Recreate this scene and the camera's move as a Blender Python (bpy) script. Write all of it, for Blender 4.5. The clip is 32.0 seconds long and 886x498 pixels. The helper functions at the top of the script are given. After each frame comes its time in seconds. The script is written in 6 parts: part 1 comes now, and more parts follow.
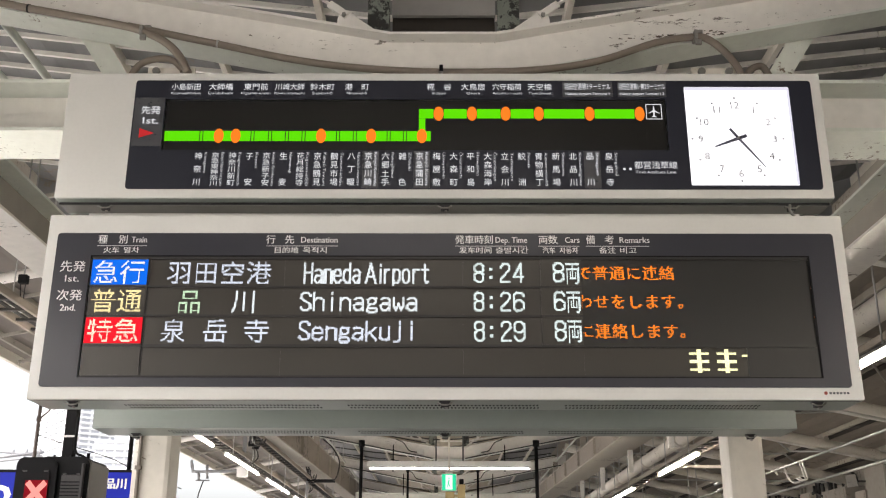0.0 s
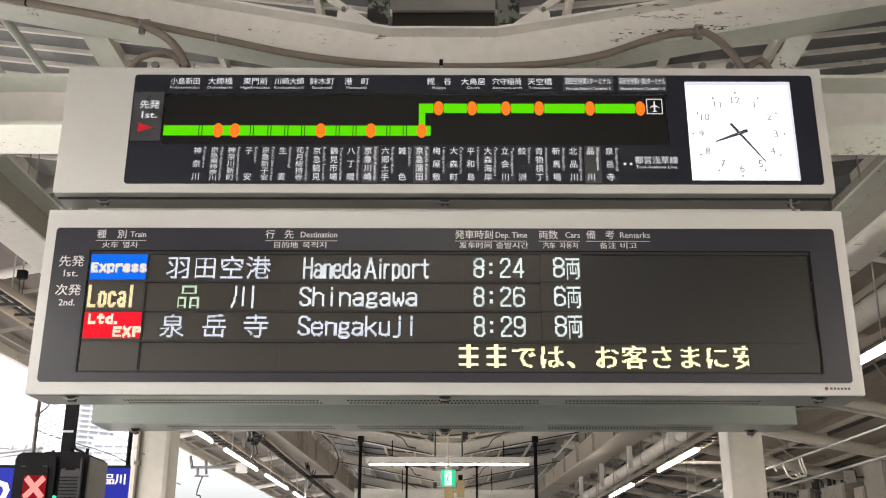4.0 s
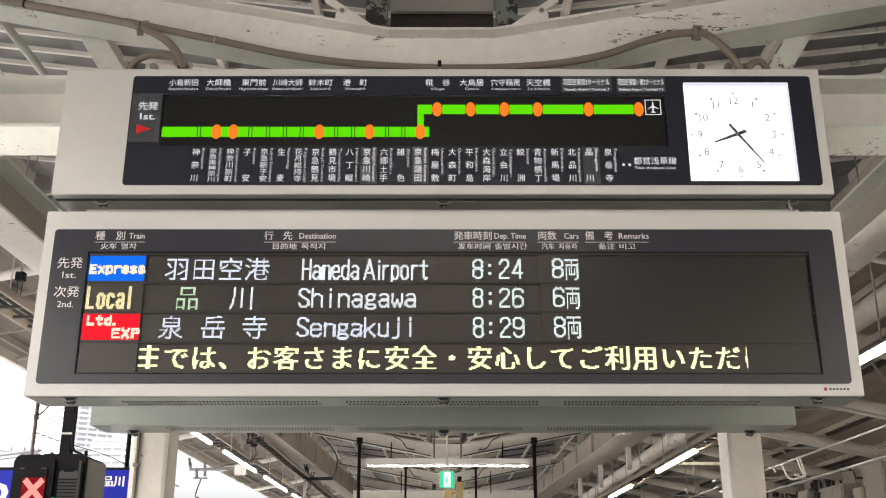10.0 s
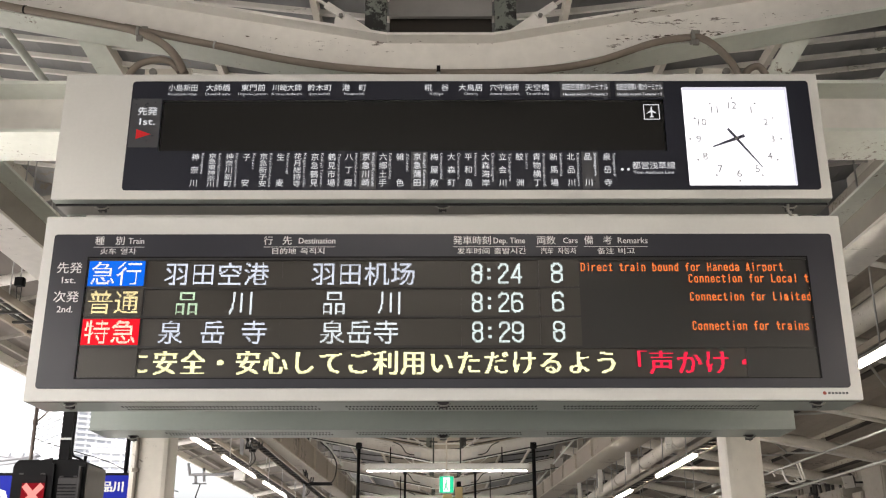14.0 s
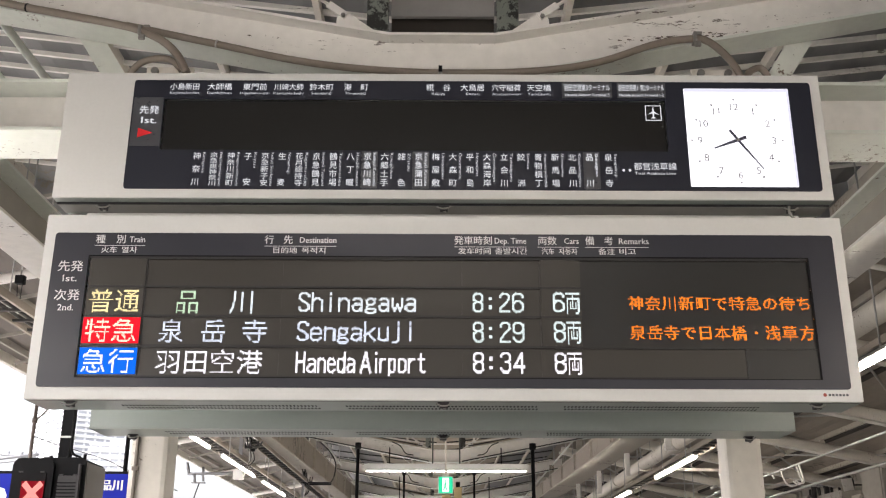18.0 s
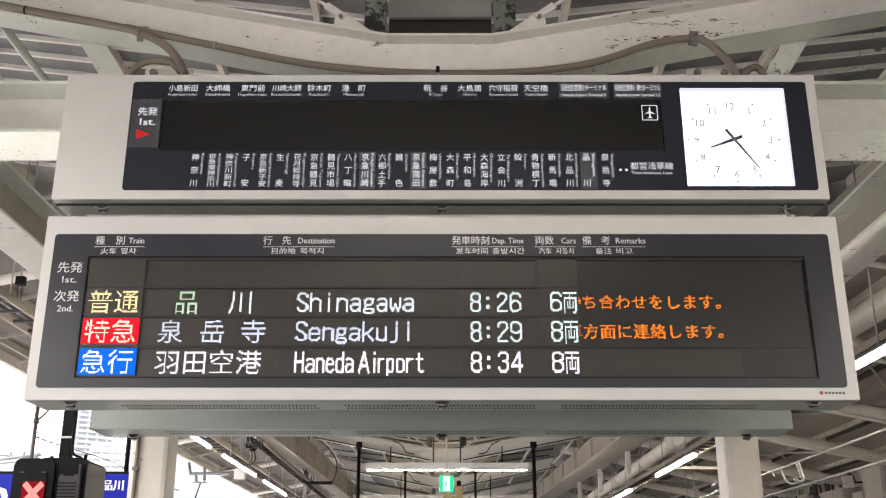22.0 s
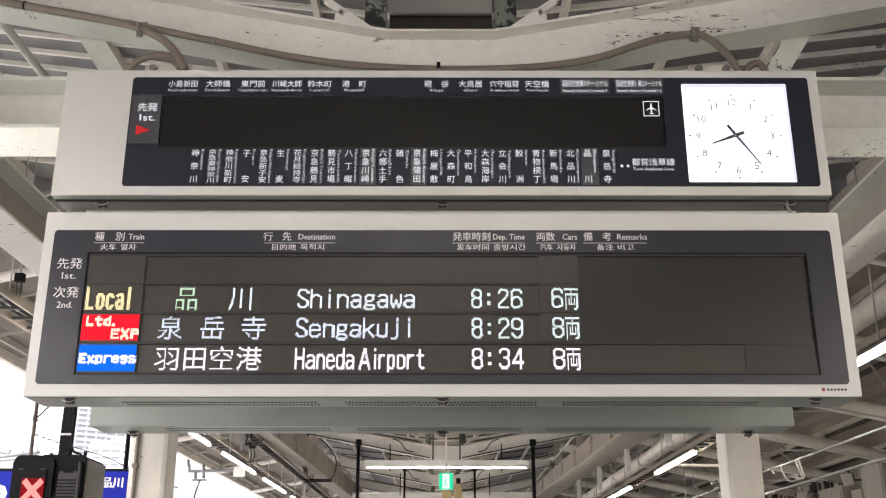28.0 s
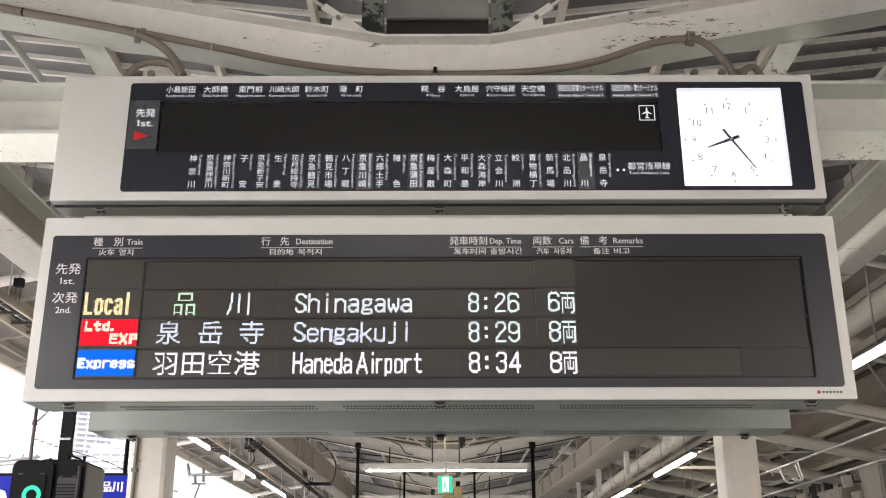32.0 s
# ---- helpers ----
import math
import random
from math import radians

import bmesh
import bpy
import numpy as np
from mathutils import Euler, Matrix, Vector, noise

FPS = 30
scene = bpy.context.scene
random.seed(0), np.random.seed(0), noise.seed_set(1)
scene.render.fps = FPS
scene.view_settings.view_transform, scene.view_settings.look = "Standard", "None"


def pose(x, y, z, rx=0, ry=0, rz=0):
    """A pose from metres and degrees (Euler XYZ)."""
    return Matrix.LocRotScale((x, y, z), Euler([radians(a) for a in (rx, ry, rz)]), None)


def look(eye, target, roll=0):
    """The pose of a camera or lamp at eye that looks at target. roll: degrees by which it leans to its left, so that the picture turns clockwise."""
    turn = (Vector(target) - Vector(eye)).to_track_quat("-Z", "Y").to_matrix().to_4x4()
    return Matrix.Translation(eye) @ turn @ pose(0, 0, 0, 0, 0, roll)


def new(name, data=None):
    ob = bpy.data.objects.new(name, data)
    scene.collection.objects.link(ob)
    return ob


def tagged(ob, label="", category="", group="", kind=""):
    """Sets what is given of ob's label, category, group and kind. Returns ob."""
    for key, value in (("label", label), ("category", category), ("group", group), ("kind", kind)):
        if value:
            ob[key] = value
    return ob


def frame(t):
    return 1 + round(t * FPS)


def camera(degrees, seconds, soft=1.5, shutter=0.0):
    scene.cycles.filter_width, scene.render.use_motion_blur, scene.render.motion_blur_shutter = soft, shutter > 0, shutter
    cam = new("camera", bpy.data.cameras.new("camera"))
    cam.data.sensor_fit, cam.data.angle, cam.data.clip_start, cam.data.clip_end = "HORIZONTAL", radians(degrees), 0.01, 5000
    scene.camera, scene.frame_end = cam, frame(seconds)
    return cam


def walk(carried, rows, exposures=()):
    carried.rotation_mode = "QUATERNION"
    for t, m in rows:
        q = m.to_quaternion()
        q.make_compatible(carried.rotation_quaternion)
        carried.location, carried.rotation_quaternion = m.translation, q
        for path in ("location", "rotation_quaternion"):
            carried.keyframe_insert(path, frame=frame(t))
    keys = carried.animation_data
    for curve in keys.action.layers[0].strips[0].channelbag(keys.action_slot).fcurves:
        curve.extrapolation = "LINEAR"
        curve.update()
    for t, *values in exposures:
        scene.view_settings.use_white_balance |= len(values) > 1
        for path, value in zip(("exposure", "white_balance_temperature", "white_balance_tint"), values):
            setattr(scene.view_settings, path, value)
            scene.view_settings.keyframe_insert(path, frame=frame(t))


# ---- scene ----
cam = camera(47.6, 32.0, 1.15)
PATH = [
    (0, (0.01, -0.021, 1.625), (0.006, 1.872, 2.27), 0.1),
    (0.5, (0.011, -0.023, 1.624), (0.008, 1.87, 2.269), 0.1),
    (1, (0.013, -0.024, 1.623), (0.01, 1.869, 2.268), 0.1),
    (1.5, (0.015, -0.029, 1.624), (0.012, 1.865, 2.268), 0.1),
    (2, (0.013, -0.026, 1.622), (0.01, 1.868, 2.266), 0.1),
    (2.5, (0.012, -0.023, 1.623), (0.009, 1.872, 2.264), 0.1),
    (3, (0.005, -0.014, 1.623), (0.004, 1.881, 2.263), 0.1),
    (3.5, (0.006, -0.007, 1.624), (0.004, 1.889, 2.262), 0.1),
    (5.5, (0.002, -0.006, 1.621), (0.002, 1.889, 2.26), 0.2),
    (6, (0.002, -0.008, 1.623), (0.002, 1.887, 2.263), 0.2),
    (6.5, (0.002, -0.005, 1.621), (0.002, 1.889, 2.262), 0.1),
    (7, (0.004, -0.003, 1.621), (0.004, 1.891, 2.262), 0.1),
    (7.5, (0.002, -0.002, 1.62), (0.003, 1.893, 2.261), 0.1),
    (8, (0.002, 0.001, 1.62), (0.002, 1.895, 2.261), 0.0),
    (8.5, (0.001, 0.003, 1.62), (0.0, 1.897, 2.262), 0.0),
    (9, (0.001, 0.003, 1.621), (0.0, 1.897, 2.262), 0.0),
    (9.5, (0.007, 0.002, 1.621), (0.006, 1.896, 2.262), 0.0),
    (10, (0.004, -0.004, 1.622), (0.005, 1.891, 2.263), -0.0),
    (10.5, (0.006, -0.006, 1.621), (0.006, 1.889, 2.262), -0.0),
    (11, (0.008, -0.003, 1.62), (0.007, 1.891, 2.262), -0.0),
    (11.5, (0.006, -0.005, 1.621), (0.006, 1.888, 2.264), -0.0),
    (12, (0.005, -0.007, 1.62), (0.005, 1.887, 2.265), -0.1),
    (12.5, (0.007, -0.004, 1.62), (0.006, 1.889, 2.265), -0.0),
    (13, (0.002, -0.003, 1.619), (0.003, 1.89, 2.266), -0.1),
    (13.5, (0.003, -0.005, 1.619), (0.004, 1.887, 2.267), -0.1),
    (14, (0.003, -0.009, 1.619), (0.006, 1.882, 2.269), -0.1),
    (14.5, (0.004, -0.011, 1.62), (0.007, 1.88, 2.271), -0.1),
    (16.5, (0.004, -0.012, 1.619), (0.008, 1.878, 2.271), -0.0),
    (17, (0.001, -0.009, 1.619), (0.005, 1.881, 2.271), 0.1),
    (17.5, (-0.003, -0.005, 1.618), (0.001, 1.885, 2.27), 0.1),
    (18, (-0.002, -0.008, 1.617), (0.001, 1.883, 2.268), 0.2),
    (18.5, (-0.002, -0.007, 1.617), (0.002, 1.884, 2.267), 0.2),
    (19, (0.001, -0.006, 1.616), (0.005, 1.886, 2.265), 0.2),
    (19.5, (0.0, -0.006, 1.615), (0.003, 1.887, 2.263), 0.2),
    (20, (-0.005, -0.006, 1.617), (0.0, 1.887, 2.264), 0.2),
    (20.5, (-0.004, -0.011, 1.617), (0.0, 1.882, 2.263), 0.1),
    (21, (0.005, -0.016, 1.617), (0.008, 1.876, 2.264), 0.1),
    (21.5, (0.007, -0.025, 1.619), (0.01, 1.867, 2.267), 0.0),
    (22, (0.014, -0.03, 1.615), (0.015, 1.862, 2.264), 0.0),
    (22.5, (0.01, -0.03, 1.614), (0.012, 1.862, 2.263), -0.0),
    (23, (0.009, -0.029, 1.613), (0.009, 1.863, 2.263), 0.0),
    (23.5, (0.007, -0.031, 1.613), (0.008, 1.86, 2.263), 0.0),
    (24, (0.006, -0.029, 1.614), (0.007, 1.862, 2.263), 0.0),
    (24.5, (0.003, -0.03, 1.618), (0.006, 1.862, 2.265), -0.0),
    (25, (0.006, -0.026, 1.613), (0.008, 1.866, 2.261), 0.0),
    (25.5, (0.001, -0.019, 1.614), (0.004, 1.874, 2.26), -0.0),
    (27.5, (0.0, -0.006, 1.613), (0.003, 1.888, 2.257), -0.0),
    (28, (0.005, -0.013, 1.612), (0.008, 1.88, 2.257), -0.0),
    (28.5, (0.011, -0.02, 1.615), (0.013, 1.872, 2.261), 0.0),
    (29, (0.007, -0.022, 1.614), (0.011, 1.87, 2.262), -0.0),
    (29.5, (0.01, -0.023, 1.613), (0.015, 1.868, 2.263), -0.1),
    (30, (0.008, -0.029, 1.611), (0.015, 1.862, 2.262), -0.1),
    (30.5, (0.012, -0.03, 1.612), (0.018, 1.861, 2.263), -0.2),
    (31, (0.015, -0.032, 1.613), (0.021, 1.86, 2.263), -0.2),
    (31.5, (0.016, -0.034, 1.613), (0.021, 1.858, 2.263), -0.2),
    (32, (0.017, -0.036, 1.612), (0.021, 1.855, 2.262), -0.2),
]
walk(cam, [(t, look(eye, target, roll)) for t, eye, target, roll in PATH],
     [(0, 2.0, 6560, 12), (13.8, 2.0, 6560, 12), (16.5, 2.06, 6450, 13.5), (32, 2.09, 6400, 13.5)])

# ---- light and air ----
world = bpy.data.worlds.new("sky")
scene.world = world
world.use_nodes = True
wn = world.node_tree
sky = wn.nodes.new("ShaderNodeTexSky")
sky.sky_type, sky.sun_disc = "NISHITA", False
sky.sun_elevation, sky.sun_rotation = radians(46), radians(-126)
sky.air_density, sky.dust_density, sky.ozone_density = 1.0, 6.0, 1.0
pale = wn.nodes.new("ShaderNodeHueSaturation")
pale.inputs["Saturation"].default_value = 0.3
wn.links.new(sky.outputs[0], pale.inputs["Color"])
wn.links.new(pale.outputs[0], wn.nodes["Background"].inputs[0])
wn.nodes["Background"].inputs[1].default_value = 0.15
sun = new("sun", bpy.data.lights.new("sun", "SUN"))
sun.data.energy, sun.data.angle, sun.data.color = 1.0, radians(20), (1.0, 0.97, 0.93)
sun.matrix_world = look((-30, -22, 38), (0, 0, 0))
TUBE_POWER = 46.0


# ---- materials ----
def material(name, colour, rough=0.5, metal=0.0, grain=0.0, scale=20.0, bump=0.0, spots=None, spot_scale=6.0, spot_at=0.62, glow=0.0, coat=0.0, vary=0.0, spec=0.5, stretch=1.0):
    """A painted or raw surface: base colour, two scales of mottling, a fine bump, and spots of dirt or rust."""
    m = bpy.data.materials.new(name)
    m.use_nodes = True
    nt = m.node_tree
    b = nt.nodes["Principled BSDF"]
    b.inputs["Base Color"].default_value = (*colour, 1)
    b.inputs["Roughness"].default_value = rough
    b.inputs["Metallic"].default_value = metal
    b.inputs["Coat Weight"].default_value = coat
    b.inputs["Specular IOR Level"].default_value = spec
    if glow:
        b.inputs["Base Color"].default_value = (*(0.04 * c for c in colour), 1)
        b.inputs["Specular IOR Level"].default_value, b.inputs["Roughness"].default_value = 0.12, 0.7
        b.inputs["Emission Color"].default_value = (*colour, 1)
        b.inputs["Emission Strength"].default_value = glow * 0.29
        return m
    tc = nt.nodes.new("ShaderNodeTexCoord")
    geo = nt.nodes.new("ShaderNodeNewGeometry")
    out = None
    if grain:
        big, fine = nt.nodes.new("ShaderNodeTexNoise"), nt.nodes.new("ShaderNodeTexNoise")
        big.inputs["Scale"].default_value, fine.inputs["Scale"].default_value = scale * 0.12, scale
        big.inputs["Detail"].default_value, fine.inputs["Detail"].default_value = 5, 6
        for n in (big, fine):
            nt.links.new(geo.outputs["Position"], n.inputs["Vector"])
        add = nt.nodes.new("ShaderNodeMath")
        add.operation = "ADD"
        nt.links.new(big.outputs["Fac"], add.inputs[0])
        nt.links.new(fine.outputs["Fac"], add.inputs[1])
        ramp = nt.nodes.new("ShaderNodeMapRange")
        ramp.inputs["From Min"].default_value, ramp.inputs["From Max"].default_value = 0.6, 1.4
        ramp.inputs["To Min"].default_value, ramp.inputs["To Max"].default_value = 1 - grain, 1 + grain
        nt.links.new(add.outputs[0], ramp.inputs["Value"])
        mul = nt.nodes.new("ShaderNodeVectorMath")
        mul.operation = "SCALE"
        mul.inputs[0].default_value = colour
        nt.links.new(ramp.outputs[0], mul.inputs["Scale"])
        out = mul.outputs[0]
        if vary:
            info = nt.nodes.new("ShaderNodeObjectInfo")
            vr = nt.nodes.new("ShaderNodeMapRange")
            vr.inputs["To Min"].default_value, vr.inputs["To Max"].default_value = 1 - vary, 1 + vary
            nt.links.new(info.outputs["Random"], vr.inputs["Value"])
            m2 = nt.nodes.new("ShaderNodeVectorMath")
            m2.operation = "SCALE"
            nt.links.new(out, m2.inputs[0])
            nt.links.new(vr.outputs[0], m2.inputs["Scale"])
            out = m2.outputs[0]
        if spots:
            sp, mask = nt.nodes.new("ShaderNodeTexNoise"), nt.nodes.new("ShaderNodeTexNoise")
            sp.inputs["Scale"].default_value, sp.inputs["Detail"].default_value = spot_scale * 4, 8
            sp.inputs["Roughness"].default_value = 0.75
            mask.inputs["Scale"].default_value = spot_scale * 0.3
            st = nt.nodes.new("ShaderNodeVectorMath")
            st.operation = "MULTIPLY"
            st.inputs[1].default_value = (1 / stretch, 1, 1.6 if stretch > 1 else 1)
            nt.links.new(geo.outputs["Position"], st.inputs[0])
            for n in (sp, mask):
                nt.links.new(st.outputs[0], n.inputs["Vector"])
            av = nt.nodes.new("ShaderNodeMath")
            av.operation = "MULTIPLY_ADD"
            av.inputs[1].default_value = 0.6
            nt.links.new(mask.outputs["Fac"], av.inputs[0])
            nt.links.new(sp.outputs["Fac"], av.inputs[2])
            sr = nt.nodes.new("ShaderNodeMapRange")
            sr.inputs["From Min"].default_value, sr.inputs["From Max"].default_value = spot_at + 0.3, spot_at + 0.34
            nt.links.new(av.outputs[0], sr.inputs["Value"])
            mix = nt.nodes.new("ShaderNodeMix")
            mix.data_type = "RGBA"
            nt.links.new(sr.outputs[0], mix.inputs["Factor"])
            nt.links.new(out, mix.inputs["A"])
            mix.inputs["B"].default_value = (*spots, 1)
            out = mix.outputs["Result"]
        nt.links.new(out, b.inputs["Base Color"])
        rr = nt.nodes.new("ShaderNodeMapRange")
        rr.inputs["From Min"].default_value, rr.inputs["From Max"].default_value = 0.6, 1.4
        rr.inputs["To Min"].default_value, rr.inputs["To Max"].default_value = max(0.02, rough - min(0.08, grain)), min(1, rough + min(0.1, grain))
        nt.links.new(add.outputs[0], rr.inputs["Value"])
        nt.links.new(rr.outputs[0], b.inputs["Roughness"])
        if bump:
            bp = nt.nodes.new("ShaderNodeBump")
            bp.inputs["Strength"].default_value, bp.inputs["Distance"].default_value = bump, 0.004
            nt.links.new(add.outputs[0], bp.inputs["Height"])
            nt.links.new(bp.outputs[0], b.inputs["Normal"])
    return m


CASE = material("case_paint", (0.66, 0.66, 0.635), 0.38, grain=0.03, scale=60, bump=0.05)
# darker copy of the case paint, with the underside's shade in its colour
CASE_SHADE = material("case_paint_shaded", (0.335, 0.378, 0.348), 0.36, grain=0.03, scale=40)
TRAY = material("dull_grey_tray", (0.22, 0.215, 0.20), 0.5, grain=0.04, scale=30)
PANEL = material("dark_panel", (0.019, 0.021, 0.032), 0.36, grain=0.015, scale=3, spec=0.4)
PANEL_L = material("charcoal_panel", (0.030, 0.031, 0.041), 0.30, grain=0.015, scale=3, spec=0.45)
GREYBOX = material("grey_label_field", (0.070, 0.073, 0.082), 0.3, grain=0.05, scale=40)
MODULE = material("display_module", (0.036, 0.032, 0.0258), 0.34, grain=0.02, scale=90)
MODULE_DARK = material("display_module_dark", (0.0168, 0.0168, 0.0159), 0.34, grain=0.02, scale=90)
MODULE_MAP = material("display_module_black", (0.0125, 0.0122, 0.0115), 0.34, grain=0.02, scale=90, spec=0.35)
PRINT = material("white_print", (0.78, 0.78, 0.78), 0.5)
DIVIDER = material("divider_black", (0.021, 0.020, 0.019), 0.5, grain=0.05, scale=40)
GLASS_LINE = material("joint_black", (0.008, 0.008, 0.009), 0.5)
STEEL = material("cream_painted_steel", (0.70, 0.66, 0.59), 0.45, grain=0.08, scale=18, bump=0.12, spots=(0.20, 0.15, 0.11), spot_scale=7, spot_at=0.66)
STEEL_G = material("pale_green_painted_steel", (0.73, 0.76, 0.70), 0.45, grain=0.08, scale=18, bump=0.12, spots=(0.2, 0.16, 0.12), spot_scale=7, spot_at=0.66)
STEEL_W = material("worn_white_steel", (0.80, 0.78, 0.74), 0.42, grain=0.09, scale=14, bump=0.15, spots=(0.15, 0.125, 0.11), spot_scale=6, spot_at=0.654, stretch=2.5)
DARKSTEEL = material("dark_green_steel", (0.055, 0.062, 0.055), 0.5, grain=0.25, scale=14, bump=0.2)
FLAKED = material("flaked_green_steel", (0.19, 0.21, 0.185), 0.5, grain=0.2, scale=14, bump=0.25, spots=(0.018, 0.018, 0.017), spot_scale=3.5, spot_at=0.50)
STEEL_D = material("dull_cream_steel", (0.42, 0.385, 0.33), 0.5, grain=0.12, scale=12, bump=0.12, spots=(0.16, 0.125, 0.095), spot_scale=4, spot_at=0.63)
ROOF = material("grey_roof_sheet", (0.37, 0.36, 0.345), 0.6, grain=0.14, scale=9, bump=0.1, spots=(0.16, 0.14, 0.12), spot_scale=1.5, spot_at=0.66)
ROOF_C = material("grey_roof_board", (0.235, 0.237, 0.24), 0.6, grain=0.12, scale=8, bump=0.1, spots=(0.25, 0.22, 0.18), spot_scale=1.5, spot_at=0.66)
ROOF_M = material("cream_roof_board", (0.43, 0.38, 0.295), 0.6, grain=0.12, scale=8, bump=0.1, spots=(0.2, 0.17, 0.13), spot_scale=1.5, spot_at=0.66)
ROOF_L = material("brown_grey_canopy_sheet", (0.17, 0.15, 0.135), 0.6, grain=0.14, scale=9, bump=0.1, spots=(0.08, 0.07, 0.06), spot_scale=1.5, spot_at=0.66)
ROOF_R = material("dull_track_roof_sheet", (0.31, 0.275, 0.235), 0.6, grain=0.16, scale=9, bump=0.1, spots=(0.09, 0.08, 0.07), spot_scale=1.5, spot_at=0.64)
BARE = material("bare_rusty_steel", (0.10, 0.075, 0.06), 0.7, grain=0.35, scale=60, bump=0.3)
# near-black brown for strips and panels that stand in for deep shade
SHADE_BROWN = material("shade_brown", (0.045, 0.038, 0.032), 0.7, grain=0.2, scale=15)
CONDUIT = material("brown_grey_conduit", (0.225, 0.19, 0.155), 0.5, grain=0.12, scale=25, bump=0.1)
GALV = material("galvanised_steel", (0.45, 0.45, 0.44), 0.35, 0.7, grain=0.15, scale=30)
BOLT = material("bolt_steel", (0.33, 0.32, 0.30), 0.4, 0.8, grain=0.2, scale=60)
BLACK = material("black_paint", (0.008, 0.008, 0.009), 0.7, spec=0.15, grain=0.15, scale=30, bump=0.1)
CABLE = material("dark_cable", (0.03, 0.028, 0.027), 0.55, grain=0.15, scale=40)
CONCRETE = material("platform_concrete", (0.17, 0.165, 0.16), 0.8, grain=0.15, scale=12, bump=0.3, spots=(0.16, 0.15, 0.14), spot_scale=2, spot_at=0.64)
BALLAST = material("ballast", (0.28, 0.265, 0.245), 0.9, grain=0.4, scale=30, bump=0.8)
WALL = material("grey_wall_panel", (0.33, 0.31, 0.275), 0.7, grain=0.12, scale=8, bump=0.2, spots=(0.2, 0.18, 0.15), spot_scale=1.2, spot_at=0.62)
MASTGREY = material("dull_mast_grey", (0.24, 0.24, 0.25), 0.6, grain=0.15, scale=10)
SLAB = material("pale_balcony_slab", (0.72, 0.73, 0.75), 0.6, grain=0.04, scale=1)
SIGNAL_GREY = material("dark_grey_signal_paint", (0.055, 0.053, 0.055), 0.55, grain=0.1, scale=40, spec=0.3)
HOUSING = material("grey_lamp_housing", (0.12, 0.118, 0.11), 0.5, grain=0.05, scale=30)
RUSTY = material("weathered_brown_steel", (0.085, 0.066, 0.055), 0.7, grain=0.3, scale=20, bump=0.3)
MARK_RED = material("dull_red_print", (0.36, 0.07, 0.05), 0.5, grain=0.05, scale=60)
TOWER = material("white_tower_wall", (0.56, 0.575, 0.59), 0.6, grain=0.04, scale=1)
# window colour lightened to carry the haze over the distant towers
TOWER_GLASS = material("tower_window_glass", (0.36, 0.375, 0.40), 0.15, grain=0.1, scale=1)
BLUE = material("blue_sign_face", (0.004, 0.014, 0.33), 0.45, grain=0.03, scale=20, spec=0.2)
DIAL = material("lit_clock_dial", (0.97, 0.97, 1.0), glow=1.25)
# emission in place of the dial's light on its recess walls
DIALRIM = material("lit_dial_edge", (0.80, 0.80, 0.92), glow=0.85)
HAND = material("clock_hand_metal", (0.10, 0.10, 0.14), 0.35, grain=0.05, scale=60)
NUMERAL = material("clock_numeral_grey", (0.36, 0.36, 0.40), 0.6)
TUBE_W = material("warm_fluorescent_tube", (1.0, 0.90, 0.76), glow=TUBE_POWER * 1.35)
TUBE = material("fluorescent_tube", (1.0, 0.93, 0.83), glow=TUBE_POWER)
FIXTURE = material("white_lamp_housing", (0.76, 0.76, 0.74), 0.4, grain=0.03, scale=30)
YELLOW_POST = material("yellow_cream_paint", (0.56, 0.44, 0.22), 0.5, grain=0.08, scale=20)


def glowing(name, colour, power):
    return material(name, colour, glow=power)


G_WHITE = glowing("led_white", (0.87, 0.95, 0.98), 1.08)
G_GREENISH = glowing("led_pale_green", (0.68, 0.94, 0.64), 0.98)
G_BLUISH = glowing("led_pale_blue", (0.78, 0.85, 0.98), 1.10)
G_DIGIT = glowing("led_pale_cyan", (0.82, 0.96, 0.94), 1.08)
G_HOT = glowing("led_hot_white", (0.97, 0.94, 1.0), 1.3)
G_YELLOW = glowing("led_yellow", (1.0, 0.97, 0.52), 1.6)
G_CREAM = glowing("led_cream", (1.0, 0.93, 0.70), 1.12)
G_AMBER = glowing("led_amber", (1.0, 0.86, 0.46), 1.12)
G_STRAW = glowing("led_straw", (1.0, 0.84, 0.42), 1.25)
G_ORANGE = glowing("led_orange", (1.0, 0.25, 0.02), 1.2)
G_CORAL = glowing("led_coral", (1.0, 0.24, 0.055), 1.2)
G_RED = glowing("led_red", (1.0, 0.02, 0.07), 1.25)
F_BLUE = glowing("led_blue_field", (0.0, 0.15, 0.84), 0.90)
F_RED = glowing("led_red_field", (0.95, 0.010, 0.025), 0.86)
G_GREEN = glowing("led_green_band", (0.12, 0.82, 0.0), 0.80)
G_STOP = glowing("led_station_dot", (1.0, 0.21, 0.015), 0.95)
# white print given a weak emission so that it reads whiter
PRINT_GLOW = glowing("glow_white_print", (0.95, 0.97, 1.0), 0.74)
G_SIGRED = glowing("signal_red", (1.0, 0.30, 0.26), 1.15)
# dim red emission that stands in for the bloom round the cross
G_SIGHALO = glowing("signal_red_halo", (0.50, 0.0, 0.014), 0.42)
G_SIGGREEN = glowing("signal_green", (0.05, 0.9, 0.45), 1.2)
G_EXIT = glowing("exit_green", (0.02, 0.62, 0.30), 1.1)
G_EXITW = glowing("exit_white", (0.9, 1.0, 0.95), 1.1)
TRI_RED = material("red_print", (0.72, 0.012, 0.02), 0.5)

# ---- building helpers ----
WORLD = {}


